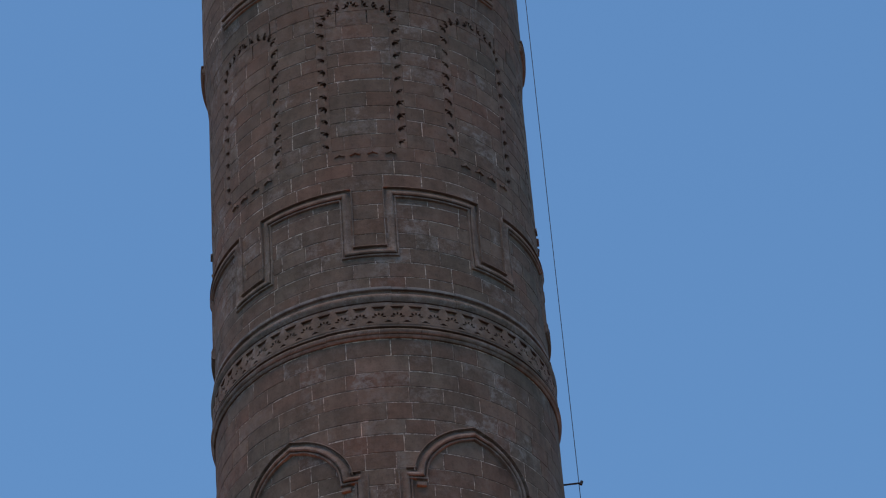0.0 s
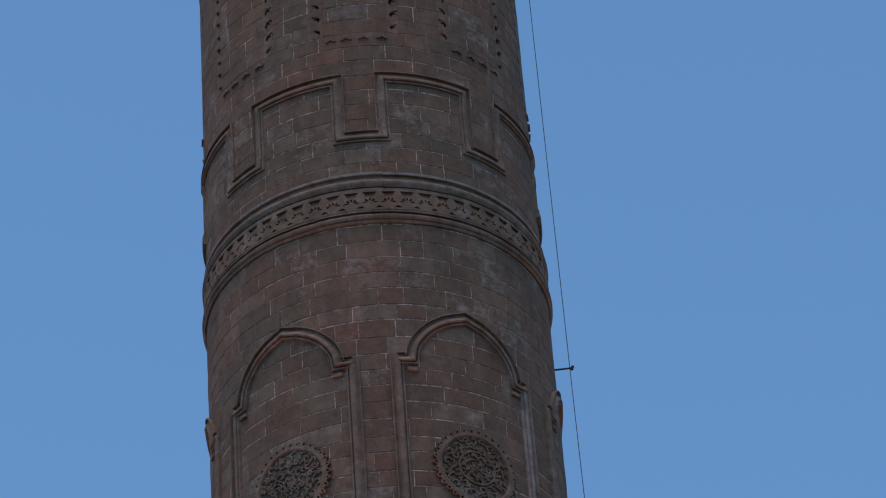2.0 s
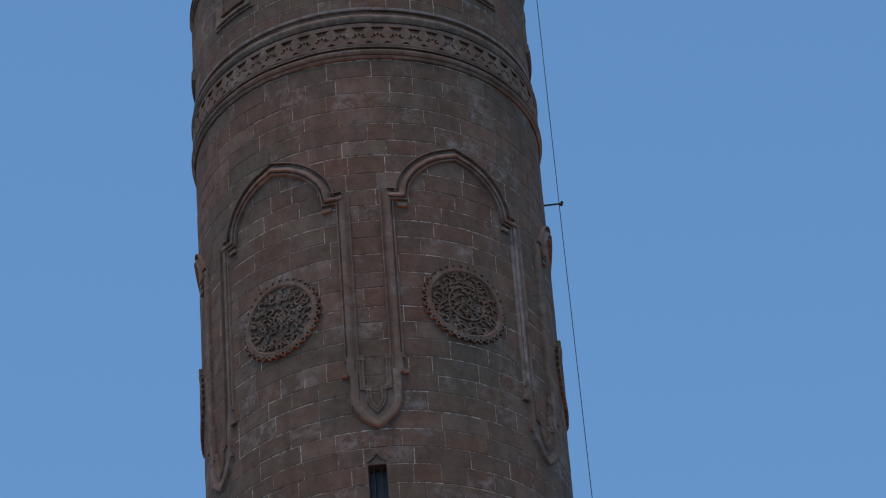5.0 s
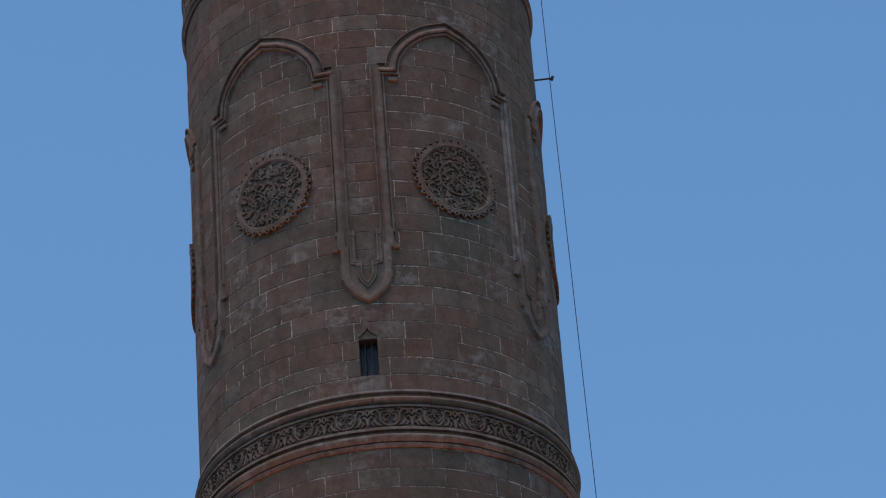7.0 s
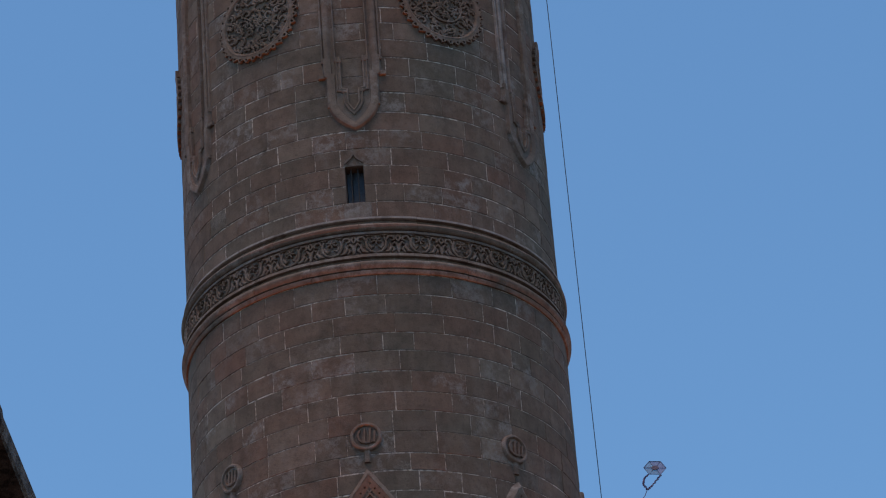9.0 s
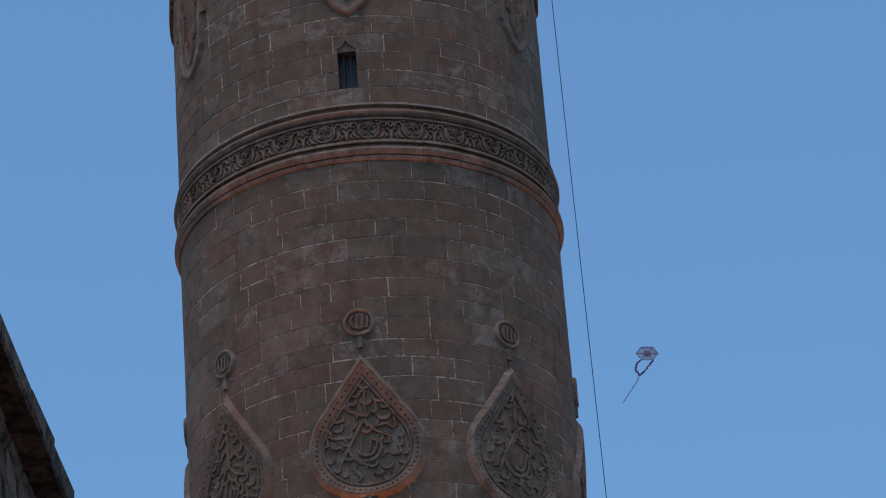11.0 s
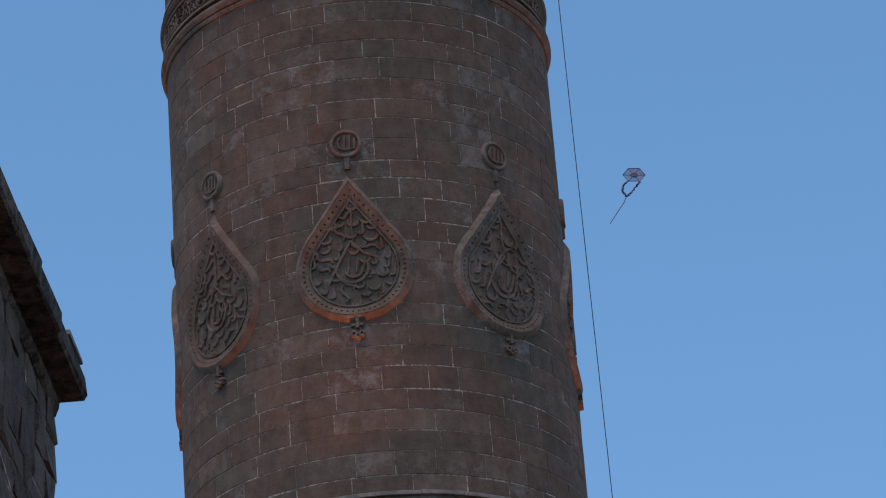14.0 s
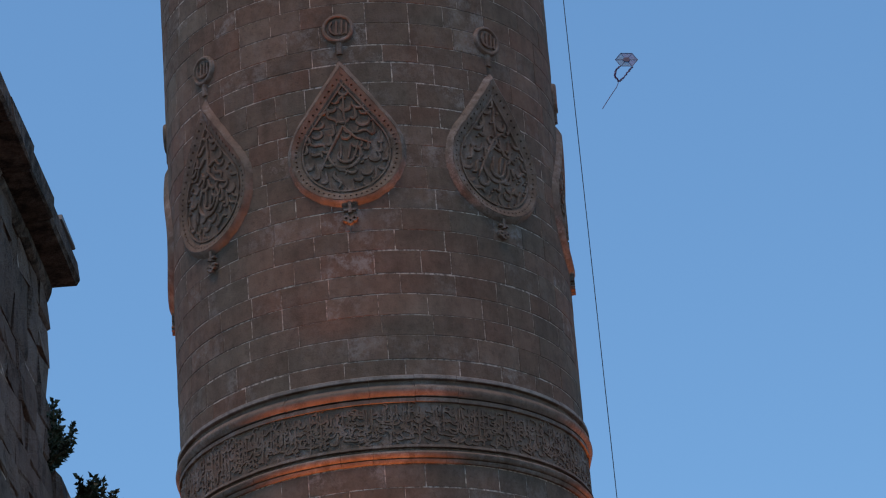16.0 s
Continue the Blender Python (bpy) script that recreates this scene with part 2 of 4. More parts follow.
# solid core behind the blocks, with the window's opening left free
s = Shape()
zs = [0, 8, 16.0, 17, 21, 25.6, 26.5, WINDOW[2], WINDOW[3], 30, 33.9, 34.8, 37.469, 37.471, PIT_TOP, PIT_TOP + 0.002, 41.1, TOP]
ths = [WINDOW[0], WINDOW[1]] + [WINDOW[1] + (360 - (WINDOW[1] - WINDOW[0])) * i / 240 for i in range(1, 240)]
cols = len(ths)
s.add([on(t, z, (-0.14 if 37.47 < z < PIT_TOP + 0.001 else -0.002) if z >= 0 else 0.0) for z in zs for t in ths],
      [(r * cols + c, r * cols + (c + 1) % cols, (r + 1) * cols + (c + 1) % cols, (r + 1) * cols + c)
       for r in range(len(zs) - 1) for c in range(cols) if not (c == 0 and zs[r] == WINDOW[2])])
s.add([on(t, TOP, -0.001) for t in ths], [tuple(range(cols))])
part("shaft", s, mortar, minaret, "pale lime mortar core of the shaft")

# window: reveal, frame, shutter boards, bars
w0, w1, wz0, wz1 = WINDOW
window = part("window", Shape(), stone_carved, minaret, "small slit window with blue-grey shutter and iron bars")
s = Shape()
for t in (w0, w1):
    s.add([on(t, wz0, 0.0), on(t, wz1, 0.0), on(t, wz1, -0.6), on(t, wz0, -0.6)], [(0, 1, 2, 3)])
for z in (wz0, wz1):
    s.add([on(w0, z, 0.0), on(w1, z, 0.0), on(w1, z, -0.6), on(w0, z, -0.6)], [(0, 1, 2, 3)])
part("reveal", s, stone_carved, window)
s = Shape()
for i in range(3):
    a = w0 + (w1 - w0) * i / 3
    slab(s, a + 0.06, a + (w1 - w0) / 3 - 0.06, wz0, wz1, -0.3, -0.17, 0.004, 1)
part("shutter", s, shutter_paint, window, "blue-grey boarded shutter")
for f in (0.3, 0.68):
    s = Shape()
    slab(s, w0 + (w1 - w0) * f - 0.2, w0 + (w1 - w0) * f + 0.2, wz0, wz1, -0.09, -0.07, 0.004, 1)
    part("window_bar", s, iron, window, "iron bar")
s = Shape()
mid = (w0 + w1) / 2
sweep(s, [(radians(w0) * RU, 27.33), (radians(mid - 0.9) * RU, 27.40), (radians(mid) * RU, 27.47), (radians(mid + 0.9) * RU, 27.40), (radians(w1) * RU, 27.33)],
      [(0.012, 0), (0.010, 0.035), (-0.010, 0.03), (-0.012, 0)], step=0.05)
part("window_hood", s, stone_mould, window)
s = Shape()
slab(s, w0 - 1.0, w1 + 1.6, 26.475, 26.735, 0.0, 0.012, 0.006)
part("window_sill", s, stone_rim, window, "worn sill stone")

FLOOR = 0.008


def band(name, label, top, frieze_top, frieze_low, bottom, out=1.0, seed=1):
    """A string course of moulded blocks: cap and roll above, carved frieze, roll and fillet below."""
    b = part(name, Shape(), stone_mould, minaret, label)
    rng = random.Random(seed)
    t, d = top, top - frieze_top
    upper = [(t, -0.02), (t, 0.040 * out), (t - 0.03 * d, 0.056 * out), (t - 0.14 * d, 0.058 * out), (t - 0.16 * d, 0.052 * out), (t - 0.17 * d, 0.002),
             (t - 0.30 * d, 0.002), (t - 0.34 * d, 0.022 * out), (t - 0.40 * d, 0.048 * out), (t - 0.48 * d, 0.074 * out), (t - 0.56 * d, 0.084 * out),
             (t - 0.64 * d, 0.078 * out), (t - 0.72 * d, 0.060 * out), (t - 0.78 * d, 0.036), (t - 0.785 * d, 0.004), (t - 0.845 * d, 0.004), (t - 0.85 * d, 0.044 * out), (t - 0.98 * d, 0.044 * out), (t - d, -0.02)]
    w, e = frieze_low, frieze_low - bottom
    lower = [(w, -0.02), (w, 0.050 * out), (w - 0.15 * e, 0.056 * out), (w - 0.16 * e, 0.004), (w - 0.26 * e, 0.004), (w - 0.31 * e, 0.026 * out), (w - 0.39 * e, 0.062 * out),
             (w - 0.49 * e, 0.082 * out), (w - 0.58 * e, 0.080 * out), (w - 0.68 * e, 0.062), (w - 0.75 * e, 0.044), (w - 0.76 * e, 0.022), (w - 0.81 * e, 0.022), (w - 0.82 * e, 0.046),
             (w - 0.95 * e, 0.036), (w - e, 0.024), (w - e, -0.02)]

    # the cap strip gets the paler stone, its skylight painted in
    def kind(x, y, z):
        return 0 if z > t - 0.17 * d else 1

    mats = (stone_cap, stone_mould)
    for part_name, profile in (("upper_block", upper), ("lower_block", lower)):
        th = rng.uniform(-5, 5)
        end = th + 360
        while th < end - 1:
            step = min(rng.uniform(11, 22), end - th)
            if end - th - step < 6:
                step = end - th
            s = Shape()
            lift, drop = rng.uniform(-0.003, 0.003), rng.uniform(-0.004, 0.004)
            a, c, k = th + 0.05, th + step - 0.05, len(profile)
            revolve(s, [(z + drop, h + lift) for z, h in profile], max(3, round(step / 2.2)), a, c)
            n = len(s.v) // k
            s.f += [tuple(range(k)), tuple((n - 1) * k + i for i in reversed(range(k)))]
            part(part_name, s, mats, b, choose=kind)
            th += step
    s = Shape()
    revolve(s, [(frieze_top + 0.005, FLOOR), (frieze_low - 0.005, FLOOR)])
    part("frieze_ground", s, stone_carved, b)
    return b


# upper band, with palmettes
band_1 = band("palmette_band", "carved string course with a row of palmettes", 34.84, 34.49, 34.14, 33.915, 0.85, seed=2)
def cells(s, u0, u1, z0, z1, nu, nz, hole, h0, h1):
    """A raised sheet of small cells, left open where hole(u, z) says so, with side walls down to h0."""
    du, dz = (u1 - u0) / nu, (z1 - z0) / nz
    keep = [[not hole(u0 + (i + 0.5) * du, z0 + (j + 0.5) * dz) for j in range(nz)] for i in range(nu)]
    index, verts, faces = {}, [], []

    def vert(i, j, h):
        if (i, j, h) not in index:
            index[i, j, h] = len(verts)
            verts.append(on(deg(u0 + i * du), z0 + j * dz, h))
        return index[i, j, h]

    for i in range(nu):
        for j in range(nz):
            if keep[i][j]:
                faces.append((vert(i, j, h1), vert(i + 1, j, h1), vert(i + 1, j + 1, h1), vert(i, j + 1, h1)))
                for di, dj, a, b in ((-1, 0, (i, j), (i, j + 1)), (1, 0, (i + 1, j), (i + 1, j + 1)), (0, -1, (i, j), (i + 1, j)), (0, 1, (i, j + 1), (i + 1, j + 1))):
                    p, q = i + di, j + dj
                    if 0 <= p < nu and 0 <= q < nz and not keep[p][q]:
                        faces.append((vert(*a, h1), vert(*b, h1), vert(*b, h0), vert(*a, h0)))
    s.add(verts, faces)


s = Shape()
W = math.radians(360 / 60) * RU
zb, zt = 34.14, 34.49


def palmette_hole(u, z):
    v = z - zb
    # wedge between two palmettes, lobes of the leaf, and a notch below
    e = W / 2 - abs(u)
    if 0.245 < v < 0.325 and abs(u) < 0.095 - 0.55 * (0.325 - v):
        return True
    for a in (-78, -40, 0, 40, 78):
        q = radians(90 + a)
        r = 0.074
        cu, cv = r * math.cos(q), 0.125 + r * 0.85 * math.sin(q)
        t, w = (u - cu) * math.cos(q) + (v - cv) * math.sin(q), -(u - cu) * math.sin(q) + (v - cv) * math.cos(q)
        if (t / 0.030) ** 2 + (w / 0.0145) ** 2 < 1:
            return True
    return 0.03 < v < 0.075 and e < 0.05 - abs(v - 0.04)


cells(s, -W / 2, W / 2, zb, zt, 24, 30, palmette_hole, FLOOR, 0.050)
palmette = s.mesh("palmette", stone_carved)
for i in range(60):
    part("palmette", palmette, None, band_1, turn=i * 360 / 60)

# middle band, with vine scrolls
band_2 = band("vine_band", "carved string course with a vine scroll frieze over a reddened fillet", 26.487, 26.225, 25.93, 25.641, 1.0, seed=3)
NV = 28
W = math.radians(360 / NV) * RU
vines = []
rng = random.Random(5)
zc = 26.077
for kind in range(3):
    s = Shape()
    # star flower at the top, in a bowl of tendrils
    for q in range(6):
        a = radians(90 + 60 * q + 8 * kind)
        stroke(s, [(0.01 * math.cos(a), zc + 0.06 + 0.01 * math.sin(a)), (0.068 * math.cos(a), zc + 0.06 + 0.060 * math.sin(a))], 0.036, FLOOR, 0.048, 0.6)
    for sg in (-1, 1):
        g = lambda: rng.uniform(-0.006, 0.006)
        # the bowl, the stem that climbs beside it, and the split leaves on both
        stroke(s, [(sg * 0.01, zc - 0.125), (sg * 0.07, zc - 0.105 + g()), (sg * 0.115, zc - 0.045), (sg * 0.125, zc + 0.03 + g()), (sg * 0.10, zc + 0.10)], 0.040, FLOOR, 0.049, 0.55)
        stroke(s, [(sg * 0.125, zc + 0.05), (sg * 0.16, zc + 0.115), (sg * 0.215, zc + 0.105 + g()), (sg * 0.225, zc + 0.055), (sg * 0.19, zc + 0.045)], 0.036, FLOOR, 0.048, 0.5)
        stroke(s, [(sg * 0.02, zc - 0.03), (sg * 0.06, zc - 0.06 + g()), (sg * 0.085, zc - 0.02), (sg * 0.095, zc + 0.02)], 0.046, FLOOR, 0.046, 0.2)
        stroke(s, [(sg * 0.10, zc - 0.12), (sg * 0.16, zc - 0.10 + g()), (sg * 0.19, zc - 0.04), (sg * 0.17, zc + 0.01)], 0.050, FLOOR, 0.048, 0.2)
        stroke(s, [(sg * W / 2, zc - 0.135), (sg * (W / 2 - 0.012), zc - 0.02), (sg * (W / 2 - 0.05), zc + 0.02 + g()), (sg * (W / 2 - 0.075), zc - 0.015)], 0.042, FLOOR, 0.047, 0.4)
        stroke(s, [(sg * (W / 2 - 0.085), zc - 0.125), (sg * (W / 2 - 0.05), zc - 0.08), (sg * (W / 2 - 0.07), zc - 0.045 + g())], 0.044, FLOOR, 0.046, 0.3)
        stroke(s, [(sg * W / 2, zc + 0.03), (sg * (W / 2 - 0.03), zc + 0.085), (sg * W / 2, zc + 0.13)], 0.044, FLOOR, 0.048, 0.35)
        stroke(s, [(sg * 0.055, zc + 0.135), (sg * 0.11, zc + 0.125), (sg * 0.14, zc + 0.14)], 0.026, FLOOR, 0.046, 0.3)
    vines.append(s.mesh("vine_scroll", stone_carved))
for i in range(NV):
    part("vine_scroll", vines[i % 3], None, band_2, turn=2 + i * 360 / NV)

# lower band, with the inscription
band_3 = band("inscription_band", "carved string course with a worn inscription between rolls lit orange from below", 18.675, 18.325, 17.79, 17.567, 0.95, seed=4)


def script(s, u0, u1, z0, z1, rng, h0, h1, pen=0.03, inside=None):
    """Worn lettering as plain raised bars: uprights, bowls, hooks and dots."""
    d = z1 - z0

    def put(path, w):
        if inside is None or all(inside(u, z) for u, z in path):
            bar(s, path, w, h0, h1, step=0.06)

    u = u0
    while u < u1:
        kind = rng.random()
        if kind < 0.42:
            lean = rng.uniform(-0.02, 0.02)
            lo = z0 + d * rng.uniform(0.08, 0.4)
            put([(u, lo), (u + lean, lo + d * rng.uniform(0.4, 0.55))], pen)
            if rng.random() < 0.5:
                put(arc(u - 0.05, lo, 0.05, 0, -170, 6), pen)
            u += rng.uniform(0.055, 0.085)
        elif kind < 0.75:
            r = d * rng.uniform(0.13, 0.2)
            put(arc(u + r, z0 + d * rng.uniform(0.28, 0.75), r, rng.uniform(150, 220), rng.uniform(330, 420), 8, 0.8), pen)
            u += r * 1.2 + 0.03
        else:
            z = z0 + d * rng.uniform(0.2, 0.75)
            put([(u - 0.02, z), (u + 0.05, z - 0.02), (u + 0.11, z + rng.uniform(-0.03, 0.05))], pen)
            u += rng.uniform(0.05, 0.08)
        for _ in range(2):
            if rng.random() < 0.75:
                zz, uu = z0 + d * rng.uniform(0.08, 0.93), u + rng.uniform(-0.08, 0.05)
                a = rng.uniform(0, 360)
                put(arc(uu, zz, rng.uniform(0.025, 0.05), a, a + rng.uniform(90, 220), 4), pen * 0.85)


s = Shape()
rng = random.Random(3)
for z0, z1 in ((17.80, 18.06), (17.92, 18.20), (18.04, 18.32)):
    script(s, -math.pi * RU, math.pi * RU - 0.1, z0, z1, rng, FLOOR, 0.026, 0.029)
u = -math.pi * RU
while u < math.pi * RU - 0.1:
    bar(s, [(u, 17.9 + rng.uniform(0, 0.1)), (u + rng.uniform(-0.02, 0.02), 18.27)], 0.024, FLOOR, 0.024, step=0.2)
    u += rng.choice((0.06, 0.07, 0.12, 0.2))
tagged(part("inscription", s, stone_carved, band_3, "raised lettering too worn to read"), kind="stuff")

# meander moulding over the upper band
MOULD = [(0.102, 0), (0.099, 0.046), (0.086, 0.052), (0.081, 0.007), (0.060, 0.007), (0.040, 0.022), (0.012, 0.046), (-0.026, 0.052), (-0.042, 0.043), (-0.047, 0.012), (-0.060, 0.012), (-0.064, 0.034), (-0.084, 0.032), (-0.094, 0)]


def curve(points, smooth=0):
    """Degrees and heights to the tower's face, rounded between the points if asked."""
    p = [(radians(a) * RU, z) for a, z in points]
    if not smooth:
        return p
    out = []
    for i in range(len(p) - 1):
        a, b, c, d = p[max(i - 1, 0)], p[i], p[i + 1], p[min(i + 2, len(p) - 1)]
        for k in range(smooth):
            t = k / smooth
            out.append(tuple(0.5 * (2 * b[q] + (c[q] - a[q]) * t + (2 * a[q] - 5 * b[q] + 4 * c[q] - d[q]) * t * t + (3 * b[q] - a[q] - 3 * c[q] + d[q]) * t ** 3) for q in (0, 1)))
    return out + [p[-1]]


s = Shape()
sweep(s, curve([(-22.5, 36.59), (-7.5, 36.59), (-7.5, 35.505), (7.5, 35.505), (7.5, 36.59), (22.5, 36.59)]), MOULD,
      where=lambda u, z, h: on(deg(u), z, h * (0.6 if 35.62 < z < 36.47 else 1.1)))
meander = s.mesh("meander_moulding", stone_mould)
for i in range(8):
    part("meander_moulding", meander, None, minaret, turn=-1.4 + 45 * i)

# keel arches with pendants, round the middle storey
s = Shape()
half = [(18.3, 31.55), (17.5, 31.75), (14.9, 31.95), (10.7, 32.13), (5.9, 32.255), (2.5, 32.31), (0, 32.355)]
foot = curve([(-23.1, 31.55)])
up = curve([(-a, z) for a, z in half], 4)
right_half = [(-u, z) for u, z in reversed(up[:-1])]
sweep(s, foot + up + right_half + [(-u, z) for u, z in foot], [(o * 1.02 + 0.012, h * 1.1 if o > 0 else h * 1.35) for o, h in MOULD])
arch = s.mesh("arch_moulding", stone_mould)
def mirrored(half):
    return curve([(-a, z) for a, z in half] + [(a, z) for a, z in reversed(half[:-1])])


columns = []
for sg in (-1, 1):
    s = Shape()
    path = [(-7.0, 31.60), (-7.0, 28.90)] if sg < 0 else [(7.0, 28.90), (7.0, 31.60)]
    sweep(s, curve(path), MOULD)
    columns.append(s.mesh("column_moulding", stone_mould))
s = Shape()
sweep(s, curve([(-7.0, 31.60), (-7.0, 28.90)]), MOULD)
pale_column = s.mesh("column_moulding", stone_cap)
OUTER = [(7.4, 28.97), (7.4, 28.71), (6.5, 28.68), (6.5, 28.25), (5.5, 28.13), (3.9, 28.02), (1.9, 27.94), (0, 27.89)]
INNER = [(4.0, 28.97), (4.0, 28.72), (4.0, 28.60), (4.0, 28.46), (2.2, 28.44), (2.2, 28.25), (1.2, 28.16), (0, 28.10)]
THIN = [(0.046, 0), (0.040, 0.026), (0.020, 0.030), (0.004, 0.021), (-0.012, 0.021), (-0.024, 0.031), (-0.038, 0.028), (-0.048, 0)]
s = Shape()
a, b = mirrored(OUTER), mirrored(INNER)
s.add([on(deg(u), z, 0.020) for u, z in a + b], [(i, i + 1, len(a) + i + 1, len(a) + i) for i in range(len(a) - 1)])
sweep(s, a, [(0.062, 0.02), (0.052, 0.040), (0.010, 0.046), (-0.014, 0.058), (-0.040, 0.052), (-0.066, 0)])
pendant = s.mesh("pendant", stone_mould)
s = Shape()
sweep(s, b, [(o * 0.8, h * 1.6) for o, h in THIN])
pendant_tip = s.mesh("inner_rail", stone_mould)
ledges = []
for a0, a1, z0, z1, mat in ((10.2, 13.3, 31.36, 31.42, stone_mould), (8.3, 10.2, 28.66, 28.72, stone_mould), (7.2, 8.9, 28.90, 28.96, stone_mould), (6.2, 7.8, 28.20, 28.25, stone_mould), (3.0, 4.6, 28.88, 28.93, stone_mould), (1.9, 3.3, 28.40, 28.45, stone_mould)):
    for sg in (-1, 1):
        s = Shape()
        slab(s, min(sg * a0, sg * a1), max(sg * a0, sg * a1), z0, z1, 0, 0.048, 0.008)
        ledges.append(s.mesh("ledge", mat))
for i in range(6):
    part("arch_moulding", arch, None, minaret, turn=-31.9 if i == 5 else 28.6 + 60 * i)
    hang = part("pendant", pendant, None, minaret, turn=-1.75 + 60 * i)
    part("inner_rail", pendant_tip, None, hang)
    for me in (pale_column, columns[1]) if i == 1 else columns:
        part("column_moulding", me, None, hang, "pale weathered moulding" if me is pale_column else "")
    for me in ledges:
        part("ledge", me, None, hang)

# round medallions inside the arches
def medallion_mesh(seed, rings):
    rng = random.Random(seed)
    zc = 29.885
    rim, body = Shape(), Shape()
    n = 34
    hole = lambda u, z: (math.hypot(u, z - zc) < 0.515 or math.hypot(u, z - zc) > 0.60 + 0.022 * math.cos(n * math.atan2(z - zc, u))
                         or math.hypot(((math.degrees(math.atan2(z - zc, u)) * n / 360 + 0.5) % 1 - 0.5) * 2 * math.pi * 0.583 / n, math.hypot(u, z - zc) - 0.583) < 0.0185)
    cells(rim, -0.64, 0.64, zc - 0.64, zc + 0.64, 96, 96, hole, 0.0, 0.048)
    sweep(rim, arc(0, zc, 0.515, 0, 360, 40)[:-1], [(0.03, 0.012), (0.022, 0.030), (0.002, 0.050), (-0.012, 0.053), (-0.022, 0.048)], closed=True, step=0.2)
    # interlace: rings of curls and leaves
    for r, k, size in ((0.435, 19, 0.066), (0.325, 14, 0.066), (0.215, 9, 0.066), (0.105, 5, 0.06), (0.0, 1, 0.05)):
        for i in range(k):
            a = 360 * (i + rng.uniform(-0.3, 0.3)) / k
            q = min(0.445, r + rng.uniform(-0.03, 0.03))
            u, z = q * math.cos(radians(a)), zc + q * math.sin(radians(a))
            t = rng.uniform(0, 360)
            stroke(body, spiral(u, z, size, 0.02, t, t + rng.choice((-1, 1)) * rng.uniform(200, 330), 9), 0.040, 0.0, 0.040, 0.45)
            for _ in range(2):
                t = rng.uniform(0, 360)
                stroke(body, arc(u + rng.uniform(-0.06, 0.06), z + rng.uniform(-0.06, 0.06), rng.uniform(0.04, 0.08), t, t + rng.uniform(60, 140), 4), 0.038, 0.0, 0.042, 0.25)
    for r in rings:
        sweep(body, arc(0, zc, r, 0, 360, 32)[:-1], [(0.014, 0), (0.01, 0.044), (-0.01, 0.044), (-0.014, 0.0)], closed=True, step=0.2)
    disc = Shape()
    for r0, r1 in ((0.0, 0.26), (0.26, 0.53)):
        a, b = arc(0, zc, r0, 0, 360, 48)[:-1], arc(0, zc, r1, 0, 360, 48)[:-1]
        disc.add([on(deg(u), z, 0.01) for u, z in a + b], [(i, (i + 1) % 48, 48 + (i + 1) % 48, 48 + i) for i in range(48)])
    return rim.mesh("rim", stone_carved), body.mesh("interlace", stone_carved), disc.mesh("disc", stone_carved)


med = [medallion_mesh(11, ()), medallion_mesh(12, (0.26,))]
for i, th in enumerate((-31.7, 28.6, 88.7, 148.7, 208.7, 268.4)):
    me = med[i % 2]
    m = part("medallion", me[2], None, minaret, "round carved medallion with pierced rim and interlace", turn=th)
    part("rim", me[0], None, m)
    part("interlace", me[1], None, m)

# drop-shaped medallions with a roundel above, round the lower storey
def drop_outline(grow):
    """Pointed at the top, straight sides, round below."""
    zc, r = 21.64, 0.665 + grow
    apex = 22.80 + grow * 1.9
    a = math.degrees(math.acos(r / (apex - zc)))
    side = 90 + a
    return [(0, apex)] + [(u, z) for u, z in arc(0, zc, r, side, 450 - a, 40)]


def drop_inside(u, z, r, apex):
    zc = 21.66
    if z < zc + 0.4 * r:
        return math.hypot(u, z - zc) < r
    half = r * (apex - z) / (apex - zc - 0.4 * r)
    return abs(u) < half and z < apex


def flourish(s, u, z, rng, h0, h1):
    """One flowing stroke of worn, unreadable lettering."""
    kind, a, pen = rng.random(), rng.uniform(0, 360), rng.uniform(0.042, 0.056)
    r = rng.uniform(0.05, 0.085)
    if kind < 0.4:
        stroke(s, arc(u, z, r, 170 + rng.uniform(-30, 30), 370 + rng.uniform(-20, 40), 8, 0.85), pen, h0, h1)
    elif kind < 0.7:
        c, d = math.cos(radians(a)), math.sin(radians(a))
        stroke(s, [(u + t * c * r * 1.4 - d * 0.035 * math.sin(3 * t), z + t * d * r * 1.4 + c * 0.035 * math.sin(3 * t)) for t in (-1, -0.6, -0.2, 0.2, 0.6, 1)], pen, h0, h1)
    elif kind < 0.88:
        stroke(s, [(u - 0.01, z + 0.085), (u, z - 0.03)] + arc(u - 0.035, z - 0.035, 0.035, 0, -150, 5), pen, h0, h1)
    else:
        for k in (-0.022, 0.022):
            stroke(s, [(u + k - 0.018, z + k), (u + k + 0.018, z + k + 0.014)], 0.036, h0, h1, 0.7)


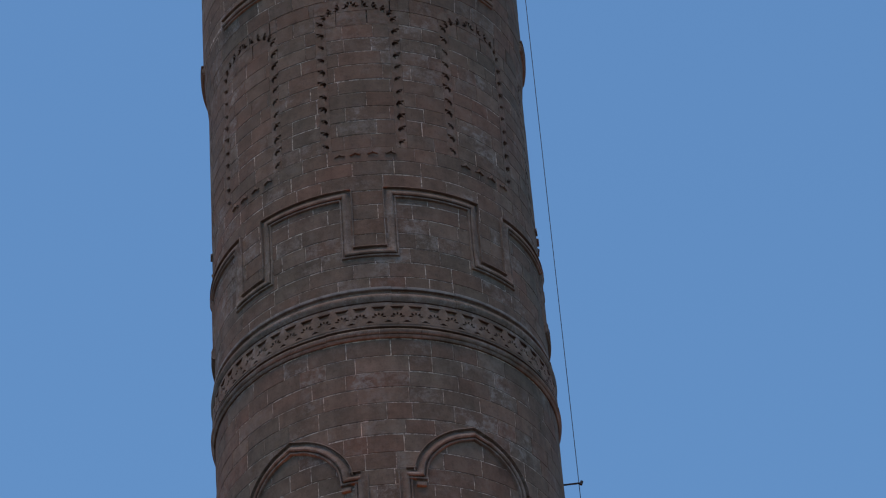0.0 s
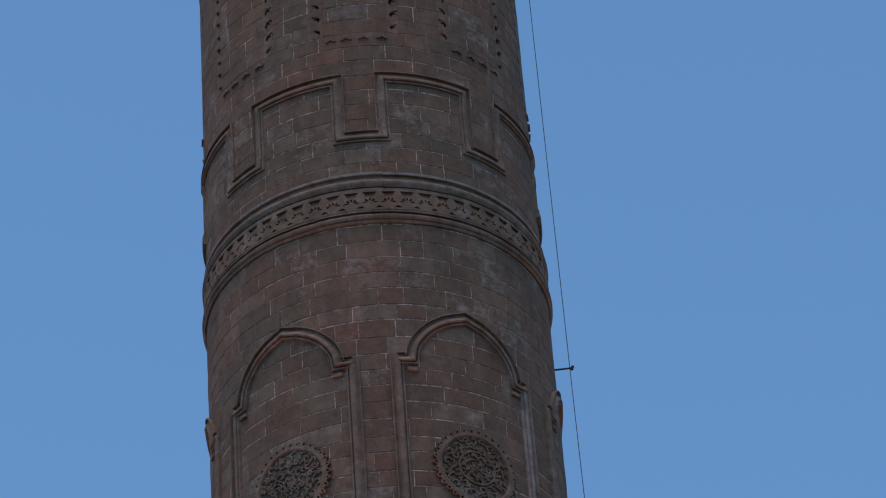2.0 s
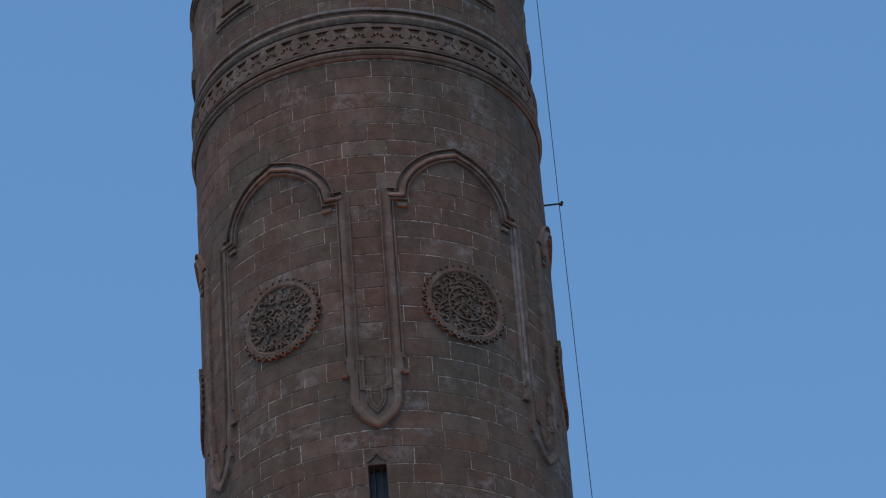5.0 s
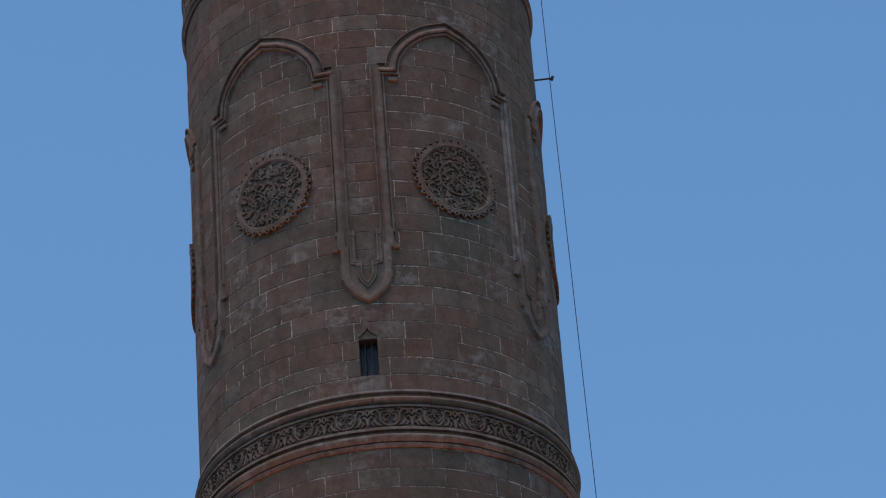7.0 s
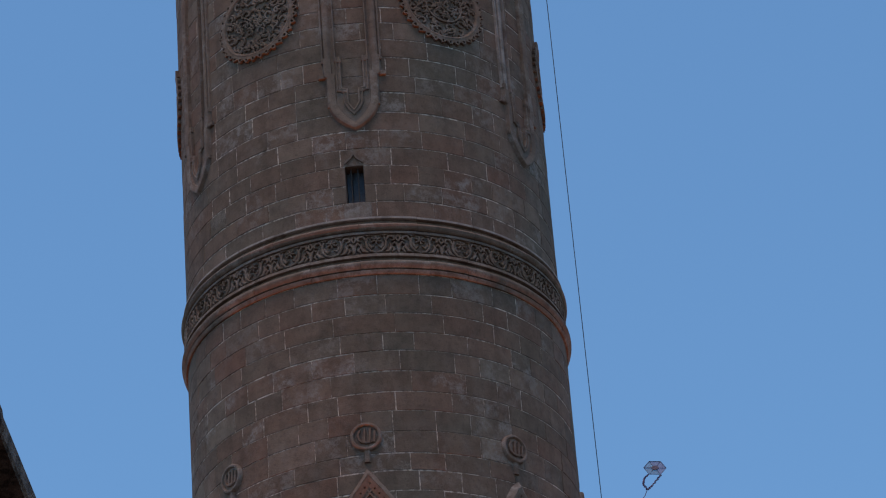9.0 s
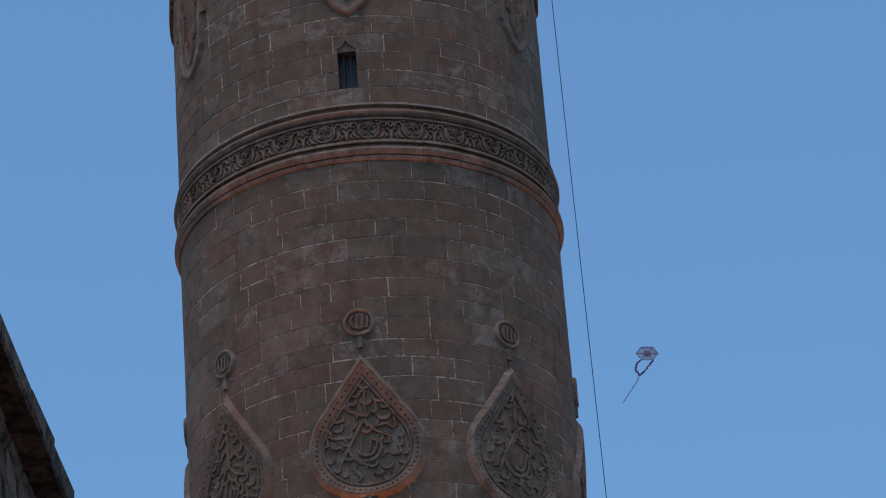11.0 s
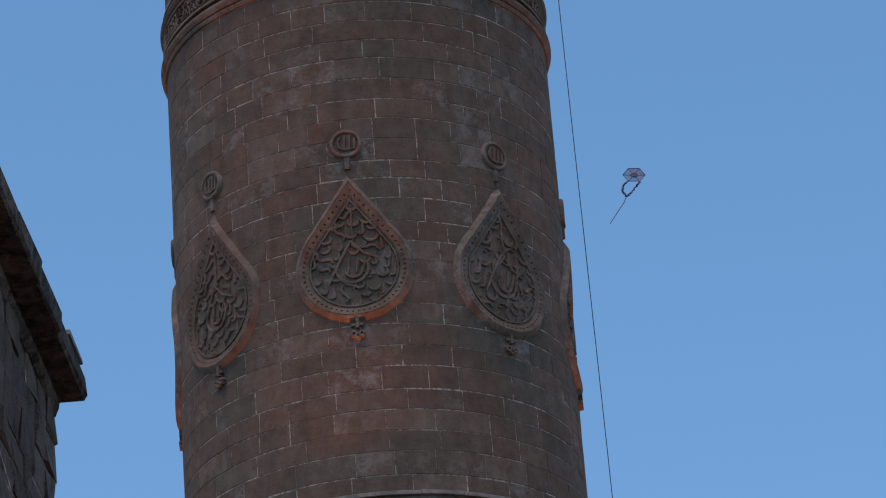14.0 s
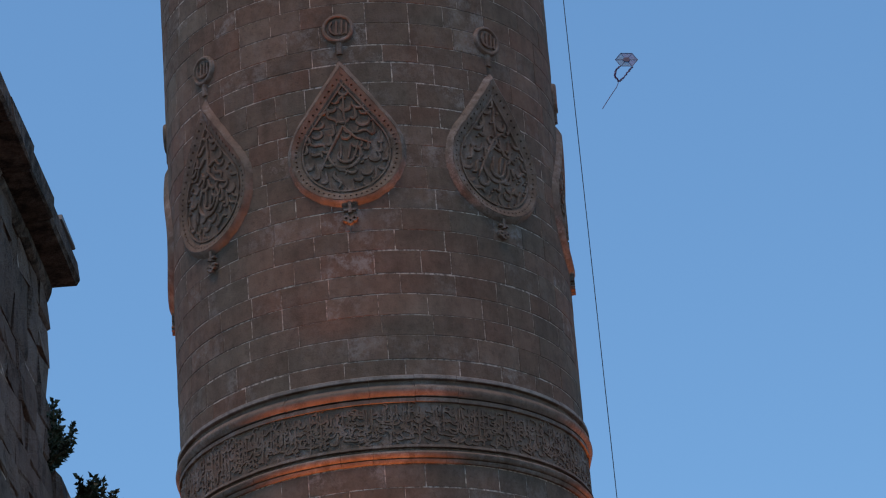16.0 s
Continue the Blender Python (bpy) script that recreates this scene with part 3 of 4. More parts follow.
drops = []
for seed in (21, 22, 23):
    rng = random.Random(seed)
    ground_s, rim, pierced, letters, lip = Shape(), Shape(), Shape(), Shape(), Shape()
    line = drop_outline(-0.02)
    for f0, f1 in ((0.0, 0.35), (0.35, 0.7), (0.7, 1.0)):
        a = [(u * f0, 21.66 + (z - 21.66) * f0) for u, z in line]
        b = [(u * f1, 21.66 + (z - 21.66) * f1) for u, z in line]
        k = len(line)
        ground_s.add([on(deg(u), z, 0.008) for u, z in a + b], [(i, (i + 1) % k, k + (i + 1) % k, k + i) for i in range(k)])
    # outlines run anticlockwise: the path's left is the inside; a ridge, sloping out to the wall and in to the ground
    line = drop_outline(-0.008)
    worn = [(u + rng.uniform(-0.006, 0.006), z + rng.uniform(-0.006, 0.006)) for u, z in densify(line + line[:1], 0.06)[:-1]]
    sweep(lip, worn, [(-0.072, -0.006), (-0.062, 0.012), (-0.040, 0.040), (-0.018, 0.066), (-0.002, 0.074), (0.006, 0.06)], closed=True, step=0.05)
    sweep(rim, line, [(0.000, 0.06), (0.004, 0.074), (0.042, 0.058), (0.044, 0.010)], closed=True, step=0.05)
    sweep(rim, line, [(0.064, 0.008), (0.064, 0.048), (0.110, 0.024), (0.112, 0.018), (0.122, 0.018), (0.124, 0.038), (0.142, 0.036), (0.146, 0.005)], closed=True, step=0.05)
    pts = densify(line + line[:1], 0.0225)
    for i in range(0, len(pts) - 3, 4):
        sweep(pierced, pts[i:i + 4], [(0.040, 0.01), (0.040, 0.059), (0.068, 0.046), (0.068, 0.01)], step=0.2)
    ins = lambda u, z: drop_inside(u, z, 0.545, 22.56)
    spots = []
    for _ in range(4000):
        u, z = rng.uniform(-0.56, 0.56), rng.uniform(21.08, 22.5)
        if ins(u * 1.1, z) and all(math.hypot(u - a, z - b) > 0.118 for a, b in spots):
            spots.append((u, z))
    for u, z in spots:
        if math.hypot(u + 0.02, z - 21.62) > 0.17:
            flourish(letters, u, z, rng, 0.006, 0.036)
    # the pointed inner frame, the round bowl in its middle with uprights, and the tall stroke to the tip
    stroke(letters, [(-0.30, 21.44), (-0.20, 21.66), (-0.02, 21.99), (0.13, 21.82), (0.30, 21.74)], 0.042, 0.006,0.040)
    stroke(letters, arc(-0.02, 21.62, 0.19, 160, 395, 14), 0.048, 0.006,0.040)
    stroke(letters, arc(0.0, 21.60, 0.10, 150, 380, 9), 0.042, 0.006,0.040)
    for u0, u1 in ((-0.07, -0.05), (0.03, 0.06), (0.10, 0.15)):
        stroke(letters, [(u0, 21.56), (u1, 21.76)], 0.038, 0.006,0.040, 0.5)
    stroke(letters, [(0.02, 22.0), (0.0, 22.2), (0.01, 22.42)], 0.034, 0.006,0.040)
    drops.append([ground_s.mesh("ground", stone_carved), lip.mesh("outer_lip", stone_rim), rim.mesh("rim", stone_carved),
                  pierced.mesh("pierced_border", stone_carved), letters.mesh("lettering", stone_carved)])
# the drops differ in length
LONGER = (1.0, 1.04, 1.06)
for meshes, k in zip(drops, LONGER):
    for me in meshes:
        for v in me.vertices:
            v.co.z = 22.8 + (v.co.z - 22.8) * k
s = Shape()
bar(s, [(0, 20.95), (0, 20.82)], 0.05, 0, 0.06)
for a in (-150, -90, -30):
    bar(s, arc(0.055 * math.cos(radians(a)), 20.77 + 0.055 * math.sin(radians(a)), 0.03, 0, 330, 6), 0.035, 0, 0.06)
bar(s, [(-0.07, 20.86), (0.07, 20.86)], 0.035, 0, 0.055)
finial = s.mesh("finial", stone_mould)
roundel, word, neck = Shape(), Shape(), Shape()
zc = 23.33
sweep(roundel, arc(0, zc, 0.168, 0, 360, 28)[:-1], [(0.022, 0.02), (0.018, 0.042), (0.006, 0.054), (-0.012, 0.052), (-0.026, 0.036), (-0.034, -0.01)], closed=True, step=0.2)
roundel.add([on(deg(u), z, 0.022) for u, z in arc(0, zc, 0.17, 0, 360, 28)[:-1]], [tuple(range(28))])
for u, z0, z1 in ((0.098, -0.09, 0.07), (0.042, -0.07, 0.105), (-0.022, -0.07, 0.10)):
    bar(word, [(u, zc + z0), (u + 0.012, zc + z1)], 0.030, 0.02, 0.050)
bar(word, [(0.045, zc - 0.075), (-0.035, zc - 0.082), (-0.08, zc - 0.05), (-0.098, zc + 0.03), (-0.07, zc + 0.088)], 0.030, 0.02, 0.050)
bar(word, arc(0.01, zc + 0.02, 0.115, 200, 330, 6), 0.020, 0.02, 0.046)
sweep(neck, [(0, 23.14), (0, 22.98)], [(-0.045, 0), (-0.025, 0.035), (0.025, 0.035), (0.045, 0)])
roundel, word, neck = roundel.mesh("roundel", stone_mould), word.mesh("word", stone_carved), neck.mesh("neck", stone_carved)
for i in range(8):
    shape = (0, 1, 2, 1, 0, 1, 2, 2)[i]
    g, lip, rim, pierced, letters = drops[shape]
    d = part("drop_medallion", g, None, minaret, "drop-shaped carved medallion with lettering and pierced border", turn=-4.5 + 45 * i)
    part("outer_lip", lip, None, d, "worn sloping lip")
    part("rim", rim, None, d)
    part("pierced_border", pierced, None, d)
    part("lettering", letters, None, d)
    part("finial", finial, None, d).location.z = -1.85 * (LONGER[shape] - 1)
    r = part("roundel", roundel, None, minaret, "small round boss with carved word", turn=-4.5 + 45 * i)
    part("word", word, None, r)
    part("neck", neck, None, r)

# blind arches edged with drilled hooks, round the upper storey
PIT_LO, PIT_HI, PIT_W, PIT_AT = COURSES[-21][0], COURSES[-12][0], 1.9, 13.1
PIT_STEP = (PIT_HI - PIT_LO) / 10


ARCH_U = radians(PIT_AT) * RU


def hook(x, y):
    """A comma-shaped hollow; x points away from the arch's middle, y up its edge."""
    bowl = (x / 0.046) ** 2 + (y / 0.050) ** 2 < 1 and ((x - 0.020) / 0.030) ** 2 + ((y + 0.026) / 0.030) ** 2 > 1
    return bowl or (abs(y - 0.062) < 0.007 + 0.25 * max(0, x - 0.01) and -0.02 < x < 0.07)


def pit(sg, seed):
    rng = random.Random(seed)
    odd = [(rng.uniform(-0.010, 0.010), rng.uniform(-0.014, 0.014), rng.uniform(0.8, 1.2)) for _ in range(12)]

    def hole(u, z):
        k = int((z - PIT_LO) / PIT_STEP)
        du, dv, size = odd[k]
        return hook((sg * u - du) / size, ((z - PIT_LO) % PIT_STEP - 0.1 - dv) / size)
    return hole


# the hooks round the arch's head, and the joints of its two courses
HOOKS = [(180 - 180 * (i + 0.5) / 11) for i in range(11)]
HEAD = [(ARCH_U * math.cos(radians(a)), PIT_HI + 0.40 * math.sin(radians(a)) ** 0.8, radians(a)) for a in HOOKS]
HEAD_JOINTS = ((-0.31, 0.16), (0.10, 0.52))


def head_hole(u, z):
    for cu, cz, a in HEAD:
        du, dz = u - cu, z - cz
        if abs(du) < 0.1 and abs(dz) < 0.1:
            c, d = math.cos(a), math.sin(a)
            if hook(du * c + dz * d, (dz * c - du * d) * (1 if c >= 0 else -1)):
                return True
    row = int(z > COURSES[-11][0])
    return abs(z - COURSES[-11][0]) < 0.005 or z > PIT_TOP - 0.006 or any(abs(u - j) < 0.006 for j in HEAD_JOINTS[row])


s = Shape()
for sg in (-1, 1):
    strip = Shape()
    w = radians(PIT_W) * RU
    cells(strip, -w, w, PIT_LO, PIT_HI, 18, 240, pit(sg, 40 + sg), -0.06, 0.004)
    turn = Matrix.Rotation(radians(sg * PIT_AT), 3, "Z")
    s.add([tuple(turn @ Vector(v)) for v in strip.v], strip.f)
w = radians(PIT_AT + PIT_W) * RU
cells(s, -w, w, PIT_HI, PIT_TOP, 136, 62, head_hole, -0.06, 0.004)
hooks = s.mesh("hooked_border", stone_drilled)
for i in range(8):
    part("hooked_border", hooks, None, minaret, "drilled hook border of a blind arch", turn=-1.4 + 45 * i)
s = Shape()
bar(s, [(-0.075, 37.35), (-0.02, 37.375), (0, 37.41), (0.02, 37.375), (0.075, 37.35)], 0.032, 0, 0.034)
tooth = s.mesh("saw_tooth", stone_carved)
rng = random.Random(12)
for i in range(8):
    for off in (-8.7, -2.9, 2.9, 8.7):
        if rng.random() < 0.8:
            part("saw_tooth", tooth, None, minaret, turn=-1.4 + 45 * i + off + rng.uniform(-0.4, 0.4))
s = Shape()
sweep(s, curve([(-10.5, 41.06), (10.5, 41.06)]), MOULD)
top_mould = s.mesh("upper_moulding", stone_mould)
for i in range(8):
    part("upper_moulding", top_mould, None, minaret, turn=-1.4 - 45 + 45 * i)

STRIPS = sorted(((-1.4 + 45 * i + sg * PIT_AT + 180) % 360 - 180) for i in range(8) for sg in (-1, 1))
for a, b in zip(STRIPS, STRIPS[1:] + [STRIPS[0] + 360]):
    s = Shape()
    slab(s, a + PIT_W, b - PIT_W, PIT_LO - 0.02, PIT_HI + 0.02, -0.13, -0.002, 0.001)
    part("bedding", s, mortar, minaret)
for i in range(8):
    for a, b, deep in ((-PIT_AT - PIT_W, PIT_AT + PIT_W, -0.05), (PIT_AT + PIT_W, 45 - PIT_AT - PIT_W, -0.002)):
        s = Shape()
        for z0, z1 in ((PIT_HI + 0.02, 40.3), (40.3, PIT_TOP + 0.01)):
            slab(s, a, b, z0, z1, -0.13, deep - 0.004, 0.001)
        part("bedding", s, mortar, minaret, turn=-1.4 + 45 * i)

# ---- the lightning cable beside the tower ----
s = Shape()
ring = [(0.0054 * math.cos(radians(a)), 0.0054 * math.sin(radians(a))) for a in range(0, 360, 60)]
line = [(2.98, 0.0), (2.829, 17.85), (2.76, 24.9), (2.692, 32.7), (2.663, 37.5), (2.637, 42.4), (2.63, 43.2)]
s.add([(x + a, b, z) for x, z in line for a, b in ring], [(r * 6 + i, r * 6 + (i + 1) % 6, (r + 1) * 6 + (i + 1) % 6, (r + 1) * 6 + i) for r in range(len(line) - 1) for i in range(6)])
cable = thing("lightning_cable", (0, AXIS_Y, 0), "thin black lightning cable held off the minaret by iron brackets", "cable")
part("wire", s, cable_black, cable)


def rod(s, a, b, r, n=8):
    a, b = Vector(a), Vector(b)
    q = (b - a).to_track_quat("Z", "Y")
    vs = [tuple(p + q @ Vector((r * math.cos(2 * math.pi * i / n), r * math.sin(2 * math.pi * i / n), 0))) for p in (a, b) for i in range(n)]
    s.add(vs, [(i, (i + 1) % n, n + (i + 1) % n, n + i) for i in range(n)] + [tuple(range(n)), tuple(range(n, 2 * n))])


for z in (33.02,):
    s = Shape()
    rod(s, (radius(z) - 0.05, 0, z - 0.02), (2.735, 0, z), 0.014)
    rod(s, (2.715, 0, z - 0.03), (2.735, 0, z + 0.03), 0.022)
    part("bracket", s, iron, cable, "iron bracket")

# ---- the near building with its eave ----
H0 = 10.6
EX, EY = -1.69, 19.84
DX, DY = -0.0680, -0.99769
house = thing("stone_house", (EX - 0.19, EY - 0.12, 0), "old stone house with a projecting stone eave", "house")
NX, NY = 0.99769, -0.0680


def at_house(along, out, z):
    """along: towards the camera from the far corner; out: away from the wall's face."""
    return (DX * along + NX * out, DY * along + NY * out, z)


def prism(s, a0, a1, o0, o1, z0, z1, rng=None, j=0.0, e=0.0):
    """A block with jittered, chamfered edges on its outer face."""
    g = (lambda: rng.uniform(-j, j)) if rng else (lambda: 0.0)
    vs = []
    for o, inset in ((o0, 0), (o1 - e, 0), (o1, e)):
        for a, z in ((a0 + inset, z0 + inset), (a1 - inset, z0 + inset), (a1 - inset, z1 - inset), (a0 + inset, z1 - inset)):
            vs.append(at_house(a + g(), o + (g() if inset else 0), z + g()))
    s.add(vs, [(0, 1, 2, 3), (8, 9, 10, 11)] + [(r * 4 + i, r * 4 + (i + 1) % 4, r * 4 + 4 + (i + 1) % 4, r * 4 + 4 + i) for r in (0, 1) for i in range(4)])


LONG = 12.0
s = Shape()
prism(s, 0.06, LONG, -7.0, -0.006, 0.0, H0 - 0.02)
part("wall", s, mortar, house, "lime mortar bed of the wall")
rng = random.Random(8)
stones = []
z = 7.4
rest = Shape()
while z < H0 - 0.1:
    h = min(rng.uniform(0.16, 0.26), H0 - 0.04 - z)
    a = rng.uniform(-0.05, 0.04)
    while a < LONG - 0.3:
        w = rng.uniform(0.22, 0.52)
        gap = rng.uniform(0.004, 0.010)
        if a < 4.2:
            s = Shape()
            prism(s, a, a + w - gap, -0.2, rng.uniform(0.004, 0.022), z, z + h - gap, rng, 0.017, 0.014)
            stones.append(s)
        else:
            prism(rest, a, a + w - gap, -0.2, rng.uniform(0.004, 0.022), z, z + h - gap, rng, 0.017, 0.014)
        a += w
    z += h
z = 0.0
while z < 7.4:
    a = 0.0
    while a < LONG - 0.3:
        w = rng.uniform(0.35, 0.7)
        prism(rest, a, a + w - 0.015, -0.2, rng.uniform(-0.01, 0.03), z, z + 0.385, rng, 0.012, 0.02)
        a += w
    z += 0.4
tagged(part("stones", rest, rubble_wall, house, sharp=0), kind="stuff")
rng = random.Random(9)
a = -0.06
while a < LONG - 0.2:
    w = rng.uniform(0.6, 1.2)
    s = Shape()
    prism(s, a, a + w - 0.006, -0.4, 0.195 + rng.uniform(-0.012, 0.012), H0 - 0.02, H0 + 0.13, rng, 0.010, 0.016)
    part("eave_slab", s, eave_stone, house, "blackened projecting eave slab", sharp=0)
    s = Shape()
    prism(s, a + 0.04, a + w + 0.034, -0.4, 0.055 + rng.uniform(-0.012, 0.012), H0 - 0.12, H0 - 0.02, rng, 0.010, 0.035)
    part("corbel_stone", s, eave_stone, house, sharp=0)
    a += w
s = Shape()
prism(s, 0.10, 0.52, 0.02, 0.20, H0 + 0.13, H0 + 0.165, rng, 0.004, 0.004)
prism(s, 0.66, LONG, -0.4, 0.16, H0 + 0.13, H0 + 0.138, None, 0, 0.003)
part("roof_edge", s, sheet_metal, house, "grey metal roof edge strip")
s = Shape()
prism(s, 0.1, LONG, -6.9, 0.0, H0 + 0.14, H0 + 0.2)
part("roof", s, eave_stone, house)

# low outer wall behind the far corner
s = Shape()
rng = random.Random(4)
outer = thing("garden_wall", (EX - 0.19, EY - 0.12, 0), "rough stone wall end beside the house corner", "wall", kind="structure")
z = 0.0
while z < 9.4:
    h = rng.uniform(0.25, 0.5)
    if z + h > 9.3:
        h = 9.46 - z
    low = Shape()
    prism(low, -0.5 + rng.uniform(-0.03, 0.03), -0.02, -2.0, 0.07 + rng.uniform(-0.03, 0.03), z, z + h - 0.012, rng, 0.02, 0.03)
    part("stone", low, rubble_block, outer, sharp=0)
    z += h


# ---- plants on the wall ----
def bush(name, at, size, seed, label, lean):
    b = thing(name, at, label, "plant", "plants on the wall")
    rng = random.Random(seed)
    stems, leaves = Shape(), Shape()
    for i in range(52):
        d = Vector((rng.uniform(-0.3, 0.55) + lean, rng.uniform(-0.5, 0.5), rng.uniform(0.25, 1.0))).normalized()
        p = Vector((0, 0, -0.08))
        q = p
        L = size * rng.uniform(0.35, 1.0)
        for k in range(4):
            r = q + d * L / 4
            rod(stems, q, r, 0.006 - 0.001 * k, 5)
            d = (d + Vector((rng.uniform(-0.2, 0.2), rng.uniform(-0.2, 0.2), 0.12))).normalized()
            for _ in range(24):
                c = q.lerp(r, rng.random())
                out = Vector((rng.uniform(-1, 1), rng.uniform(-1, 1), rng.uniform(-0.3, 1))).normalized()
                side = out.cross(Vector((rng.uniform(-1, 1), rng.uniform(-1, 1), rng.uniform(-1, 1)))).normalized()
                up = out.cross(side)
                l, w = rng.uniform(0.026, 0.05), rng.uniform(0.008, 0.015)
                leaves.add([tuple(c), tuple(c + out * l * 0.45 + side * w + up * 0.004), tuple(c + out * l), tuple(c + out * l * 0.45 - side * w + up * 0.004)], [(0, 1, 2, 3)])
            q = r
    part("stem", stems, stem_brown, b)
    tagged(part("foliage", leaves, leaf_green, b, sharp=0), kind="stuff")
    return b


bush("wall_shrub", (-1.895, 19.68, 9.49), 0.45, 31, "dark green leafy shrub growing from the stone wall", -0.14)
bush("wall_shrub", (-1.755, 19.9, 9.19), 0.34, 32, "dark green leafy shrub on the low wall top", 0.35)

# ---- the kite ----
kite = thing("kite", (9.543, 118.0, 62.439), "hexagonal paper kite with a dark looped ribbon tail, in the air", "kite")
kite.rotation_euler = (radians(-12), radians(5), 0)
KR = 0.40
hexa = [(KR * math.cos(radians(a)) * 1.0, KR * 0.86 * math.sin(radians(a))) for a in range(0, 360, 60)]
paper_blue = plain("blue_kite_paper", (0.13, 0.26, 0.42), 0.6, 0, 0.2, 6)
paper_rose = plain("mauve_kite_paper", (0.14, 0.20, 0.36), 0.6, 0, 0.2, 6)
paper_dark = plain("dark_kite_paper", (0.05, 0.04, 0.08), 0.6)
ribbon = plain("purple_tail_ribbon", (0.07, 0.04, 0.10), 0.7)
for i in range(6):
    a, b = hexa[i], hexa[(i + 1) % 6]
    s = Shape()
    tri = [(0, 0), a, b]
    s.add([(x, y0, z) for y0 in (-0.003, 0.003) for x, z in tri], [(0, 1, 2), (5, 4, 3), (0, 1, 4, 3), (1, 2, 5, 4), (2, 0, 3, 5)])
    part("sail", s, (paper_rose, paper_blue)[i in (2, 3, 4)], kite, sharp=0)
s = Shape()
for i in range(3):
    rod(s, (hexa[i][0], -0.01, hexa[i][1]), (hexa[i + 3][0], -0.01, hexa[i + 3][1]), 0.005, 6)
for i in range(6):
    a, b = hexa[i], hexa[(i + 1) % 6]
    rod(s, (a[0], -0.008, a[1]), (b[0], -0.008, b[1]), 0.009, 6)
part("spar", s, paper_dark, kite, "dark kite sticks")
s = Shape()
pts = [(0.13 * math.cos(radians(a)), 0.10 * math.sin(radians(a))) for a in range(0, 360, 45)]
s.add([(x, y0, z) for y0 in (-0.024, -0.004) for x, z in pts], [tuple(range(8)), tuple(range(8, 16))] + [(i, (i + 1) % 8, 8 + (i + 1) % 8, 8 + i) for i in range(8)])
part("emblem", s, paper_dark, kite, "dark round emblem")
legs = [((-0.24, -0.28), (-0.40, -0.50), (-0.42, -0.72), (-0.28, -0.98)), ((0.20, -0.30), (0.05, -0.55), (-0.12, -0.82), (-0.28, -0.98))]
rng = random.Random(2)
for leg in legs:
    s = Shape()
    for (a, b), (c, d) in zip(leg, leg[1:]):
        for k in range(14):
            f = k / 14
            x, z = a + (c - a) * f, b + (d - b) * f
            rod(s, (x + rng.uniform(-0.03, 0.03), rng.uniform(-0.03, 0.03), z), (x + (c - a) / 14 + rng.uniform(-0.04, 0.04), 0, z + (d - b) / 14 - 0.03), 0.020, 5)
    part("tail_loop", s, ribbon, kite, "purple fringed ribbon loop")
s = Shape()
tail = [(-0.28, -0.98), (-0.36, -1.25), (-0.52, -1.55), (-0.70, -1.90), (-0.86, -2.22)]
for (a, b), (c, d) in zip(tail, tail[1:]):
    rod(s, (a, 0, b), (c, 0, d), 0.014, 6)
part("tail", s, ribbon, kite)

# ---- wall blocks of the house and of the tower, last ----
for i, s in enumerate(stones):
    part("stone", s, rubble_block, house, sharp=0)

